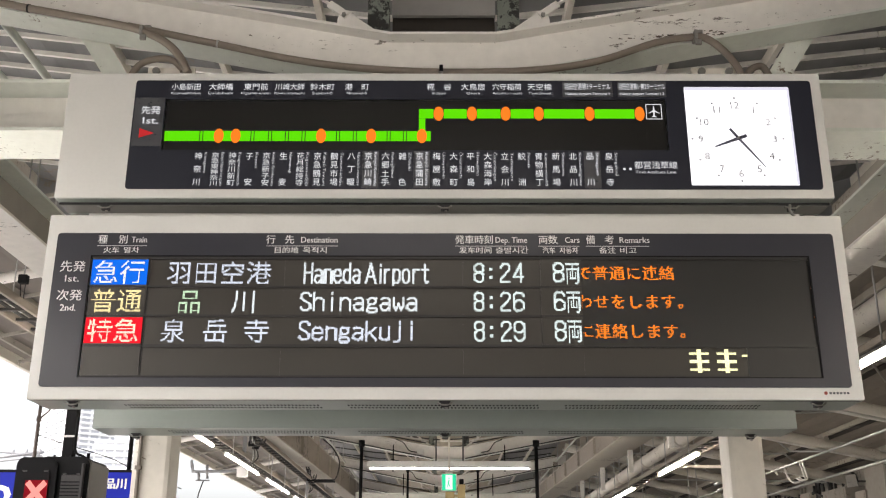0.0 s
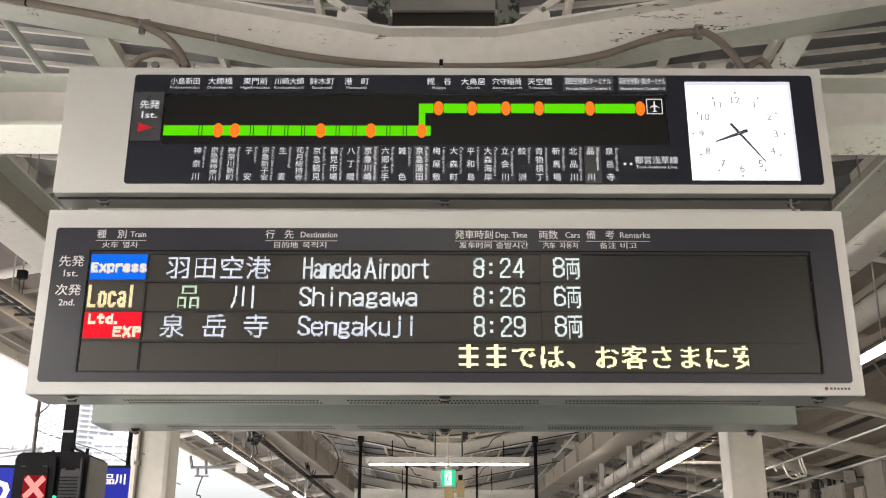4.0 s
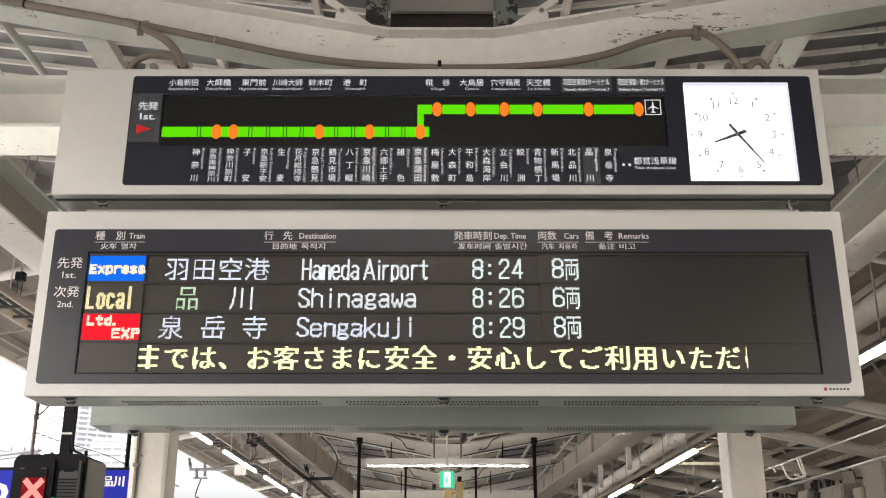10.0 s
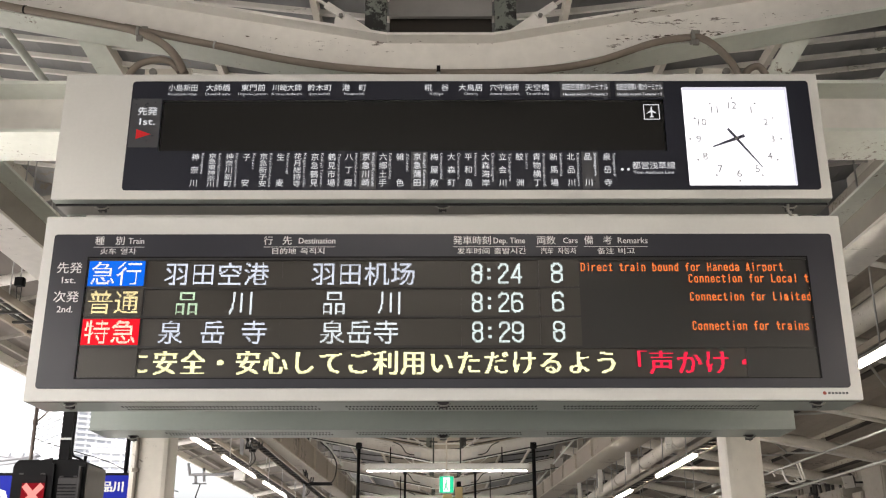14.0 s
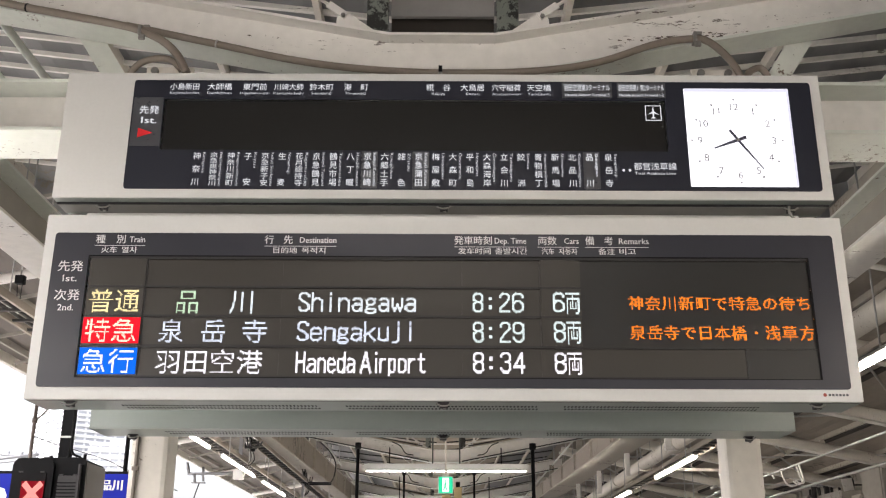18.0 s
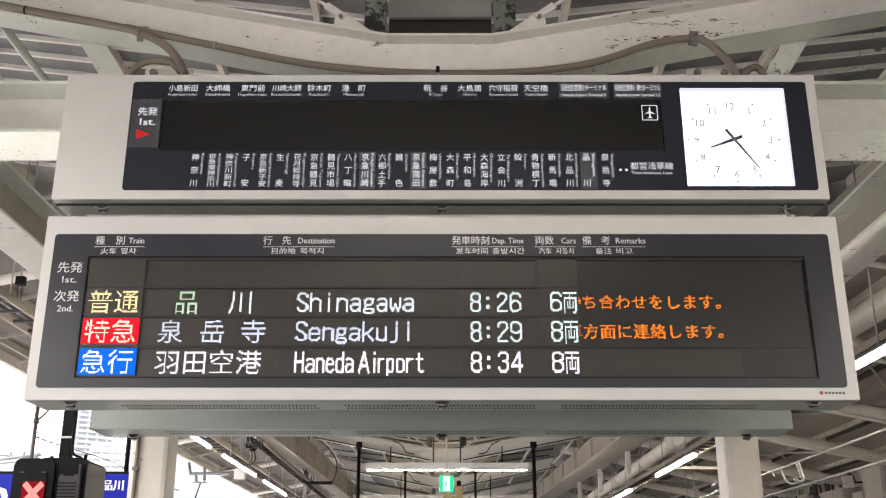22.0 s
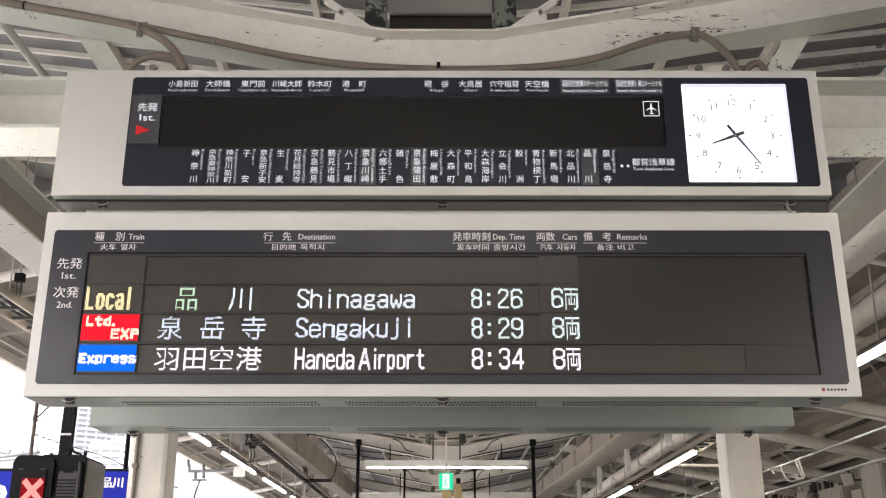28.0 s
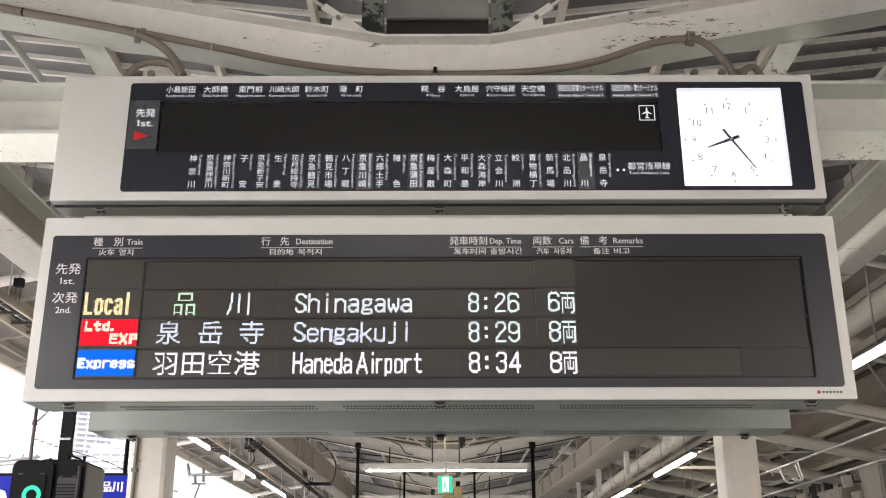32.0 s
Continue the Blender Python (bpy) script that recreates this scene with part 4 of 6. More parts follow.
part("top_stud", tube(bmesh.new(), [(-0.012, FRONT + 0.05, 4.113), (-0.012, FRONT + 0.05, 4.15)], 0.012, 6), BOLT, upper)
for x in (-1.84, 1.845):
    part("joining_bracket", boxed(x - 0.03, x + 0.03, FRONT + 0.20, FRONT + 0.27, 3.343, 3.426, 0.004), BOLT, lower, "dark end bracket")
part("hanging_key", tube(bmesh.new(), curve_pts([(1.70, FRONT + 0.05, 3.420), (1.695, FRONT + 0.045, 3.39), (1.705, FRONT + 0.045, 3.368), (1.722, FRONT + 0.05, 3.352)], 4), 0.007, 6), BOLT, upper, "small steel key in its lock")

# the same pair seen from behind, facing the other way
RB = 5.38
for name, z0, z1, lab in (("departure_board", 2.45, 3.342, "light grey back of a departure board facing away"), ("route_board", 3.427, 4.113, "light grey back of a route board facing away")):
    r = thing(name, (0, RB + 0.14, z0), lab, "departure board" if z0 < 3 else "route board")
    # rear cases wear the shaded case paint, since little light gets there
    part("case_body", boxed(-1.88, 1.897, RB, RB + 0.28, z0 + 0.006, z1, 0.003), CASE_SHADE, r)
    part("case_bottom", boxed(-1.88, 1.897, RB, RB + 0.28, z0, z0 + 0.006), CASE_SHADE, r)
    if z0 < 3:
        for a, b in ((-1.49, -0.575), (-0.455, 0.449), (0.578, 1.495)):
            perforation(r, a, b, RB + 0.09, z0 - 0.002)
        for x in (-1.70, 0.01, 1.70):
            latch(r, x, RB + 0.2, z0)

# hangers between the boards and the girder
for x in (-1.50, 1.50):
    h = thing("board_hanger", (x, 4.93, 4.11), "cream steel hanger plate with round bolts above the board", "bracket", "board hangers")
    part("plate", boxed(x - 0.13, x + 0.13, 4.905, 4.925, 4.05, 4.362, 0.004), STEEL, h)
    part("upright", boxed(x - 0.018, x + 0.018, 4.925, 4.96, 3.0, 4.34), STEEL, h)
    part("cross_arm", boxed(x - 0.04, x + 0.04, 4.80, RB, 3.36, 3.41), STEEL, h)
    part("cross_arm", boxed(x - 0.04, x + 0.04, 4.82, RB, 4.06, 4.10), STEEL, h)
    for q in (-0.08, 0.07):
        part("bolt", tube(bmesh.new(), [(x + q, 4.885, 4.333), (x + q, 4.905, 4.333)], 0.021, 10), BOLT, h)

# ---- conduit along the girder ----
cd = thing("conduit", (0, 4.88, 4.3), "brown-grey flexible conduit sagging along the girder", "conduit")
main = curve_pts([(-1.76, 4.885, 4.612), (-1.634, 4.88, 4.58), (-1.385, 4.875, 4.52), (-1.204, 4.87, 4.477), (-0.82, 4.87, 4.390), (-0.45, 4.87, 4.338), (0.0, 4.87, 4.314),
                  (0.48, 4.87, 4.326), (0.845, 4.87, 4.382), (1.174, 4.87, 4.498), (1.389, 4.87, 4.534), (1.469, 4.87, 4.516), (1.549, 4.87, 4.442), (1.609, 4.87, 4.351), (1.633, 4.87, 4.275)])
part("hose", tube(bmesh.new(), main, 0.021, 8), CONDUIT, cd)
part("branch", tube(bmesh.new(), curve_pts([(-3.1, 4.86, 4.87), (-2.477, 4.86, 4.743), (-2.32, 4.86, 4.708), (-1.831, 4.86, 4.608), (-1.67, 4.86, 4.562), (-1.539, 4.86, 4.495), (-1.454, 4.86, 4.41), (-1.394, 4.86, 4.30)]), 0.023, 8), CONDUIT, cd)
part("branch", tube(bmesh.new(), curve_pts([(-1.735, 4.88, 4.25), (-1.669, 4.88, 4.364), (-1.564, 4.88, 4.402), (-1.486, 4.88, 4.388), (-1.428, 4.88, 4.330)]), 0.019, 8), CONDUIT, cd)
part("branch", tube(bmesh.new(), curve_pts([(1.66, 4.9, 4.27), (1.677, 4.9, 4.326), (1.712, 4.9, 4.360), (1.759, 4.9, 4.364), (1.80, 4.9, 4.29)]), 0.02, 8), CONDUIT, cd)
for x, z in ((-1.672, 4.560), (1.392, 4.532)):
    part("clamp", boxed(x - 0.009, x + 0.009, 4.832, 4.90, z - 0.028, z + 0.028, 0.003), BOLT, cd, "small steel pipe clamp")
    part("clamp_screw", boxed(x - 0.004, x + 0.030, 4.838, 4.858, z - 0.058, z - 0.028, 0.004), BOLT, cd, "dark clamp screw")
    part("clamp_screw", boxed(x + 0.012, x + 0.046, 4.86, 4.895, z + 0.026, z + 0.044, 0.004), BOLT, cd, "dark clamp screw")
part("clamp", tube(bmesh.new(), [(-2.325, 4.86, 4.709), (-2.315, 4.86, 4.707)], 0.0245, 10), BLACK, cd, "thin black band")
part("clamp", boxed(-0.022, -0.002, 4.84, 4.88, 4.30, 4.345, 0.003), BLACK, cd, "small black clip")
for x in (-1.25,):
    part("tie", tube(bmesh.new(), [(x, 4.865, 4.487 + 0.21 * abs(x + 1.25) / 0.75), (x + 0.008, 4.865, 4.485 + 0.21 * abs(x + 1.25) / 0.75)], 0.0235, 8), GALV, cd)

# ---- what the boards show ----
PRINT_Y = FRONT - 0.0065
FACE_Y = FRONT + 0.006
DRUMS, GLIDES, TURNS = [], [], []


def disc(x, z, rx, rz=None, n=12):
    rz = rz or rx
    vs = np.array([(x + rx * math.cos(2 * math.pi * k / n), z + rz * math.sin(2 * math.pi * k / n)) for k in range(n)])
    return vs, [tuple(range(n))]


def rect(x0, x1, z0, z1):
    return np.array(((x0, z0), (x1, z0), (x1, z1), (x0, z1))), [(0, 1, 2), (0, 2, 3)]


def mid(text, xc, base, size, width=None, bold=0.0, squeeze=None):
    v, t = laid(text, 0, base, size, width, bold, squeeze)
    v[:, 0] += xc - (v[:, 0].min() + v[:, 0].max()) / 2
    return v, t


def turned(lt, x, z):
    """Lettering run downwards: turned a quarter clockwise about its start."""
    v, t = lt
    return np.column_stack((x + v[:, 1], z - v[:, 0])), t


def spaced(text, x0, base, size, pitch, bold=0.0, squeeze=1.0):
    """Full-width signs at an even pitch, each in its own cell."""
    out = []
    for i, c in enumerate(text):
        if c in " \u3000":
            continue
        v, t = glyph(c, bold)
        out.append((np.column_stack((v[:, 0] * size * squeeze + x0 + i * pitch, v[:, 1] * size + base)), t))
    return out


def printed(name, parts_, parent, mat=PRINT, y=PRINT_Y, label="", fat=0.0005):
    """Printed signs, their strokes thickened by a second copy just behind."""
    me = flat_mesh(name, parts_, y)
    if mat is PRINT and len(parts_[0][0]) > 14:
        bm = bmesh.new()
        bm.from_mesh(me)
        more = bmesh.ops.duplicate(bm, geom=bm.verts[:] + bm.edges[:] + bm.faces[:])
        for v in bm.verts:
            v.co.x -= fat
        for v in more["geom"]:
            if isinstance(v, bmesh.types.BMVert):
                v.co += Vector((2 * fat, 0.0003, 0))
        bm.to_mesh(me)
        bm.free()
    return lay(name, me, mat, parent, label)


# headings of the departure board
HEADS = (("種別", -1.651, 0.098, "Train", -1.49, -1.416, -1.653, -1.413, "火车  열차", -1.534, 0.170),
         ("行先", -0.847, 0.090, "Destination", -0.678, -0.504, -0.845, -0.503, "目的地  목적지", -0.678, 0.247),
         ("発車時刻", 0.057, 0.046, "Dep. Time", 0.252, 0.402, 0.057, 0.401, "发车时间  출발시간", 0.242, 0.328),
         ("両数", 0.456, 0.046, "Cars", 0.584, 0.653, 0.455, 0.651, "汽车  자동차", 0.560, 0.169),
         ("備考", 0.683, 0.090, "Remarks", 0.845, 0.987, 0.681, 0.985, "备注  비고", 0.834, 0.177))
for jp, x0, pitch, en, e0, e1, u0, u1, sub, sc, sw in HEADS:
    for q in spaced(jp, x0, 3.200, 0.047, pitch):
        printed("heading_sign", [q], lower)
    printed("heading", [laid(en, e0, 3.202, 0.042, e1 - e0)], lower)
    printed("heading_rule", [rect(u0, u1, 3.1835, 3.1860)], lower)
    zh, ko = sub.split("  ")
    unit = (sw - 0.022) / (len(zh) + len(ko))
    printed("sub_heading", [laid(zh, sc - sw / 2, 3.151, 0.034, unit * len(zh))], lower)
    printed("sub_heading", [laid(ko, sc + sw / 2 - unit * len(ko), 3.151, 0.034, unit * len(ko))], lower)
for jp, en, z in (("先発", "1st.", 3.0), ("次発", "2nd.", 2.858)):
    printed("row_label", [mid(jp, -1.755, z + 0.060, 0.058, 0.118)], lower)
    if en == "1st.":
        printed("row_label", [rect(-1.785, -1.7795, z + 0.006, z + 0.038), (np.array(((-1.7796, z + 0.038), (-1.7796, z + 0.031), (-1.791, z + 0.029))), [(0, 1, 2)])], lower)
        printed("row_label", [laid("st.", -1.771, z + 0.006, 0.044, 0.052)], lower)
    else:
        printed("row_label", [mid(en, -1.755, z + 0.006, 0.044, 0.074)], lower)
printed("maker_mark", [disc(1.744, 2.481, 0.0085, n=12)], lower, MARK_RED, FRONT - 0.001, "plain red maker's mark")
printed("maker_mark", [rect(1.760 + 0.016 * k, 1.771 + 0.016 * k, 2.476, 2.486) for k in range(6)], lower, GREYBOX, FRONT - 0.001, "plain grey bars")

# route map face
TOPS = (("小島新田", "Kojimashinden", -1.297), ("大師橋", "Daishibashi", -1.121), ("東門前", "Higashimonzen", -0.944), ("川崎大師", "Kawasakidaishi", -0.774),
        ("鈴木町", "Suzukichō", -0.609), ("港　町", "Minatochō", -0.435), ("糀　谷", "Kōjiya", -0.020), ("大鳥居", "Otorii", 0.151), ("穴守稲荷", "Anamori-inari", 0.321), ("天空橋", "Tenkūbashi", 0.486))
for jp, en, x in TOPS:
    n = len(jp)
    w = 0.150 if n == 4 else 0.125
    pitch = w / n
    for q in spaced(jp, x - w / 2, 4.019, 0.041, pitch, 0.0, pitch / 0.041 if n == 4 else 1.0):
        printed("station_sign", [q], upper, PRINT_GLOW)
    printed("roman_name", [mid(en, x, 3.992, 0.0205, min(0.150, 0.0112 * len(en)), -0.010)], upper, PRINT_GLOW)
for x0, x1, jp, en in ((0.601, 0.853, "羽田空港第3ターミナル", "Haneda Airport Terminal 3"), (0.878, 1.123, "羽田空港第1･第2ターミナル", "Haneda Airport Terminal 1·2")):
    part("label_field", boxed(x0, x1, FRONT - 0.0075, FRONT - 0.005, 3.979, 4.065, 0.001), GREYBOX, upper)
    printed("station_name", [mid(jp, (x0 + x1) / 2, 4.021, 0.040, 0.232, 0.004)], upper, PRINT_GLOW, y=FRONT - 0.009)
    printed("roman_name", [mid(en, (x0 + x1) / 2, 3.988, 0.021, 0.222, 0.006)], upper, PRINT_GLOW, y=FRONT - 0.009)
DOWN = (("神奈川", "Kanagawa"), ("京急東神奈川", "Keikyū Higashi-kanagawa"), ("神奈川新町", "Kanagawa-shimmachi"), ("子安", "Koyasu"), ("京急新子安", "Keikyū Shin-koyasu"), ("生麦", "Namamugi"),
        ("花月総持寺", "Kagetsu-sōjiji"), ("京急鶴見", "Keikyū Tsurumi"), ("鶴見市場", "Tsurumi-ichiba"), ("八丁畷", "Hatchō-nawate"), ("京急川崎", "Keikyū Kawasaki"), ("六郷土手", "Rokugōdote"),
        ("雑色", "Zōshiki"), ("京急蒲田", "Keikyū Kamata"), ("梅屋敷", "Umeyashiki"), ("大森町", "Ōmorimachi"), ("平和島", "Heiwajima"), ("大森海岸", "Ōmorikaigan"), ("立会川", "Tachiaigawa"),
        ("鮫洲", "Samezu"), ("青物横丁", "Aomono-yokochō"), ("新馬場", "Shimbamba"), ("北品川", "Kitashinagawa"), ("品川", "Shinagawa"), ("泉岳寺", "Sengakuji"))
for i, (jp, en) in enumerate(DOWN):
    x = -1.205 + 0.0838 * i + (0.01 if i == 24 else 0)
    y = PRINT_Y
    if jp in ("京急川崎", "京急蒲田", "品川"):
        part("label_field", boxed(x - 0.030, x + 0.051, FRONT - 0.0075, FRONT - 0.005, 3.484, 3.680, 0.001), GREYBOX, upper)
        y = FRONT - 0.009
    n = len(jp)
    cell = min(0.0425, 0.180 / n)
    out = []
    for k, c in enumerate(jp):
        top = 3.672 - (0.180 - cell) * k / (n - 1)
        v, t = glyph(c, 0.006 if y < PRINT_Y else 0.0)
        out.append((np.column_stack((v[:, 0] * 0.041 + x - 0.0205, (v[:, 1] - 0.84) * cell * 0.98 + top)), t))
    lt = laid(en, 0, 0, 0.0205, min(0.176, 0.0137 * len(en)), 0.004 if y < PRINT_Y else -0.010)
    printed("roman_name", [turned(lt, x + 0.029, 3.672)], upper, PRINT_GLOW, y=y)
    for q in out:
        printed("station_sign", [q], upper, PRINT_GLOW, y=y)
printed("line_name", spaced("都営浅草線", 0.938, 3.590, 0.043, 0.0425), upper, PRINT_GLOW)
printed("roman_name", [mid("Toei Asakusa Line", 1.042, 3.562, 0.022, 0.20)], upper, PRINT_GLOW)


for x in (0.889, 0.919):
    printed("dot", [disc(x, 3.585, 0.007)], upper, PRINT_GLOW)
part("label_field", boxed(-1.545, -1.396, FRONT - 0.0075, FRONT - 0.005, 3.706, 3.973, 0.002), GREYBOX, upper)
printed("row_label", [mid("先発", -1.463, 3.884, 0.049, 0.098, 0.006)], upper, PRINT_GLOW, y=FRONT - 0.009)
printed("row_label", [rect(-1.498, -1.4905, 3.828, 3.864), (np.array(((-1.4906, 3.864), (-1.4906, 3.856), (-1.504, 3.853))), [(0, 1, 2)])], upper, PRINT_GLOW, y=FRONT - 0.009)
printed("row_label", [laid("st.", -1.481, 3.828, 0.050, 0.060, 0.008)], upper, PRINT_GLOW, y=FRONT - 0.009)
printed("arrow", [(np.array(((-1.510, 3.750), (-1.436, 3.776), (-1.510, 3.803))), [(0, 1, 2)])], upper, TRI_RED, FRONT - 0.009, "red triangle")

# modules behind the windows
part("backing", boxed(-1.69, 1.75, FRONT + 0.15, FRONT + 0.155, 2.54, 3.145), GLASS_LINE, lower)
ROWS = (3.054, 2.9125, 2.7705, 2.626)
HALF = 0.0655


def module(root, x0, x1, zc, half, mat, y=FACE_Y):
    return part("display_module", boxed(x0, x1, y, y + 2 * half, zc - half, zc + half), mat, root)


def drum(root, x0, x1, zc, half, mat, faces, plan, y=FACE_Y):
    """A four-sided display block that turns about its long axis. faces: what each side bears, as (name, mesh, material); plan: (seconds, side)."""
    at = Vector(((x0 + x1) / 2, y + half, zc))
    bm = boxed(x0 + 0.0001, x1 - 0.0001, y, y + 2 * half, zc - half, zc + half)
    d = finish("display_block", bm, mat, at, root)
    for i, side in enumerate(faces):
        for name, me, m in [(n_, q, m_) for n_, qs, m_ in side for q in (qs if isinstance(qs, list) else [qs])]:
            me.transform(Matrix.Translation(-at))
            me.transform(Matrix.Rotation(radians(90 * i), 4, "X"))
            me.materials.append(m)
            ob = new(name, me)
            ob.parent = d
    DRUMS.append((d, at - WORLD[root], plan))
    return d


LET_Y = FACE_Y - 0.0015
TYPE_Y = FRONT - 0.0030


def led(laid_list, y=LET_Y, pitch=0.005):
    """One field of lamps for each sign."""
    return [dot_mesh("sign", [q], y, pitch) for q in laid_list]


def field(x0, x1, z0, z1, y):
    return flat_mesh("lit_field", [rect(x0, x1, z0, z1)], y)


def kanji(text, x0, zc, pitch=0.125, size=0.122, bold=0.0, squeeze=1.0):
    return spaced(text, x0, zc - 0.38 * size, size, pitch, bold, squeeze)


def blinks(dark=0.52):
    """The first row goes dark and lights up again once a second."""
    return [(15 + k + d, s) for k in range(18) for d, s in ((0.07, 1), (dark, 0)) if 15 + k + d < 32]


# strokes of the display letters on a field 7 wide and 16 high
STROKES = {
    "S": "7,13 7,14 5,16 2,16 0,14 0,11 2,9 5,7 7,5 7,2 5,0 2,0 0,2 0,3", "h": "0,0 0,16|0,9 2,11 5,11 7,9 7,0", "i": "3.5,0 3.5,11|3.5,14.6 3.5,16",
    "n": "0,0 0,11|0,9 2,11 5,11 7,9 7,0", "a": "0.6,10 2,11 5,11 7,9 7,0|7,6 2,6 0,4 0,2 2,0 4,0 7,3",
    "g": "5.5,9.8 7,11|2,11 4.5,11 6,9.5 6,7 4.5,5.2 2,5.2 0.5,6.5 0.5,9.5 2,11|1.5,5 0.5,3.6 1.5,2.2 5.5,2.2 7,0.8 7,-0.6 5.5,-2 1.5,-2 0,-0.6 0,0.8 1.5,2.2",
    "w": "0,11 0,4 1.5,0 3.5,6 5.5,0 7,4 7,11", "e": "0,6 7,6 7,8.5 5,11 2,11 0,9 0,2 2,0 5,0 7,2", "k": "0,0 0,16|7,11 0,4.5|2.5,6.5 7,0",
    "u": "0,11 0,2 2,0 4.5,0 7,2.5|7,11 7,0", "j": "4.5,11 4.5,0 3,-1.5 1,-1.5|4.5,14.6 4.5,16", "H": "0,0 0,16|7,0 7,16|0,8.5 7,8.5",
    "d": "7,0 7,16|7,8.5 5,11 2,11 0,9 0,2 2,0 5,0 7,2.5", "A": "0,0 3.5,16 7,0|1,5 6,5", "r": "0,0 0,11|0,8 3,11 7,11", "p": "0,-2 0,11|0,8.5 2,11 5,11 7,9 7,2 5,0 2,0 0,2.5",
    "o": "2,0 0,2 0,9 2,11 5,11 7,9 7,2 5,0 2,0", "t": "3,15 3,2 4.5,0 6,0 7,1|0,11 6.5,11", "L": "0,16 0,0 7,0", "c": "7,9 5,11 2,11 0,9 0,2 2,0 5,0 7,2",
    "l": "3.5,0 3.5,16", "E": "7,16 0,16 0,0 7,0|0,8 6,8", "X": "0,0 7,16|0,16 7,0", "x": "0,0 7,11|0,11 7,0", "P": "0,0 0,16 5,16 7,14 7,9.5 5,8 0,8", ".": "0,0 1,0",
    "s": "7,9.5 5,11 2,11 0,9.5 0,7.5 2,6 5,5 7,3.5 7,1.5 5,0 2,0 0,1.5", ":": "0,11.5 7,11.5|0,3.5 7,3.5",
    "D": "0,0 0,16 4,16 7,13 7,3 4,0 0,0", "b": "0,16 0,0|0,2.5 2,0 5,0 7,2 7,9 5,11 2,11 0,8.5", "f": "3,0 3,13 4.5,16 7,16|0,10 6,10",
    "C": "7,13 7,14 5,16 2,16 0,14 0,2 2,0 5,0 7,2 7,3", "m": "0,0 0,11|0,9 2,11 3.5,9 3.5,0|3.5,9 5,11 7,9 7,0",
    "8": "2,16 5,16 7,14 7,10.5 5,8.5 7,6.5 7,2 5,0 2,0 0,2 0,6.5 2,8.5 0,10.5 0,14 2,16|2,8.5 5,8.5", "2": "0,12.5 0,14 2,16 5,16 7,14 7,11 0,2.5 0,0 7,0",
    "4": "5.5,0 5.5,16 0,4.5 7,4.5", "6": "7,13 7,14 5,16 2,16 0,14 0,2 2,0 5,0 7,2 7,7 5,9 2,9 0,7", "9": "0,3 0,2 2,0 5,0 7,2 7,14 5,16 2,16 0,14 0,9 2,7 5,7 7,9",
    "3": "0,13 0,14 2,16 5,16 7,14 7,10.5 5,8.5 7,6.5 7,2 5,0 2,0 0,2 0,3|3,8.5 5,8.5"}


def stroked(c, x0, base, w, h, t=0.0102):
    """One display letter in a box of w by h, drawn in strokes t wide."""
    vs, ts = [], []
    for line in STROKES[c].split("|"):
        pts = []
        for q in line.split(" "):
            a, b = q.split(",")
            pts.append((x0 + t / 2 + float(a) / 7 * max(w - t, 0.0005), base + t / 2 + float(b) / 16 * (h - t)))
        for (ax, ay), (bx, by) in zip(pts, pts[1:]):
            n = math.hypot(bx - ax, by - ay) or 1.0
            ux, uy = (bx - ax) / n * t / 2, (by - ay) / n * t / 2
            k = len(vs)
            e = 0.8
            vs += [(ax - ux * e - uy, ay - uy * e + ux), (bx + ux * e - uy, by + uy * e + ux), (bx + ux * e + uy, by + uy * e - ux), (ax - ux * e + uy, ay - uy * e - ux)]
            ts += [(k, k + 1, k + 2), (k, k + 2, k + 3)]
    return np.array(vs), ts


def type_cell(zc, kj, kj_mat, en, en_mat, plan, fld=None, third=False):
    x0, x1 = -1.666, -1.397
    y = TYPE_Y
    sides = []
    for lets, m, p in ((kj, kj_mat, 0.005), (en, en_mat, 0.005)):
        side = [("sign", led(lets, y - 0.003, p), m)]
        if fld:
            side.insert(0, ("lit_field", field(x0 + 0.002, x1 - 0.002, zc - 0.062, zc + 0.062, y - 0.0015), fld))
        sides.append(side)
    return drum(lower, x0, x1, zc, HALF, MODULE, sides, plan, y)


SWAP = [(0, 0), (1.85, 1), (11.80, 0), (24.75, 1)]


def express(zc):
    return kanji("急行", -1.655, zc, 0.124), [stroked(c, -1.6585 + 0.0378 * i, zc - 0.0275, 0.034, 0.050 * 16 / (16 if c == "E" else 14.5), 0.012) for i, c in enumerate("Express")]


k1, e1 = express(ROWS[0])
type_cell(ROWS[0], k1, G_CREAM, e1, G_AMBER, SWAP[:3] + [(14.6, -1)] + [(t, (0 if s else -1) if t < 24.7 else (-3 if s else -2)) for t, s in blinks(0.60)], F_BLUE)
type_cell(ROWS[1], kanji("普通", -1.655, ROWS[1], 0.124), G_STRAW, [stroked(c, -1.6585 + 0.0465 * i - (0.004 if c == "l" else 0), ROWS[1] - 0.0565, 0.040, 0.108, 0.0145) for i, c in enumerate("Local")], G_AMBER, SWAP)
type_cell(ROWS[2], kanji("特急", -1.655, ROWS[2], 0.124), G_CREAM, [stroked(c, -1.6455 + 0.0405 * i, ROWS[2] + 0.006, 0.014 if c == "." else 0.035, 0.049, 0.0125) for i, c in enumerate("Ltd.")] + [stroked(c, -1.5265 + 0.0455 * i, ROWS[2] - 0.0565, 0.041, 0.051, 0.013) for i, c in enumerate("EXP")], G_CREAM, SWAP, F_RED)
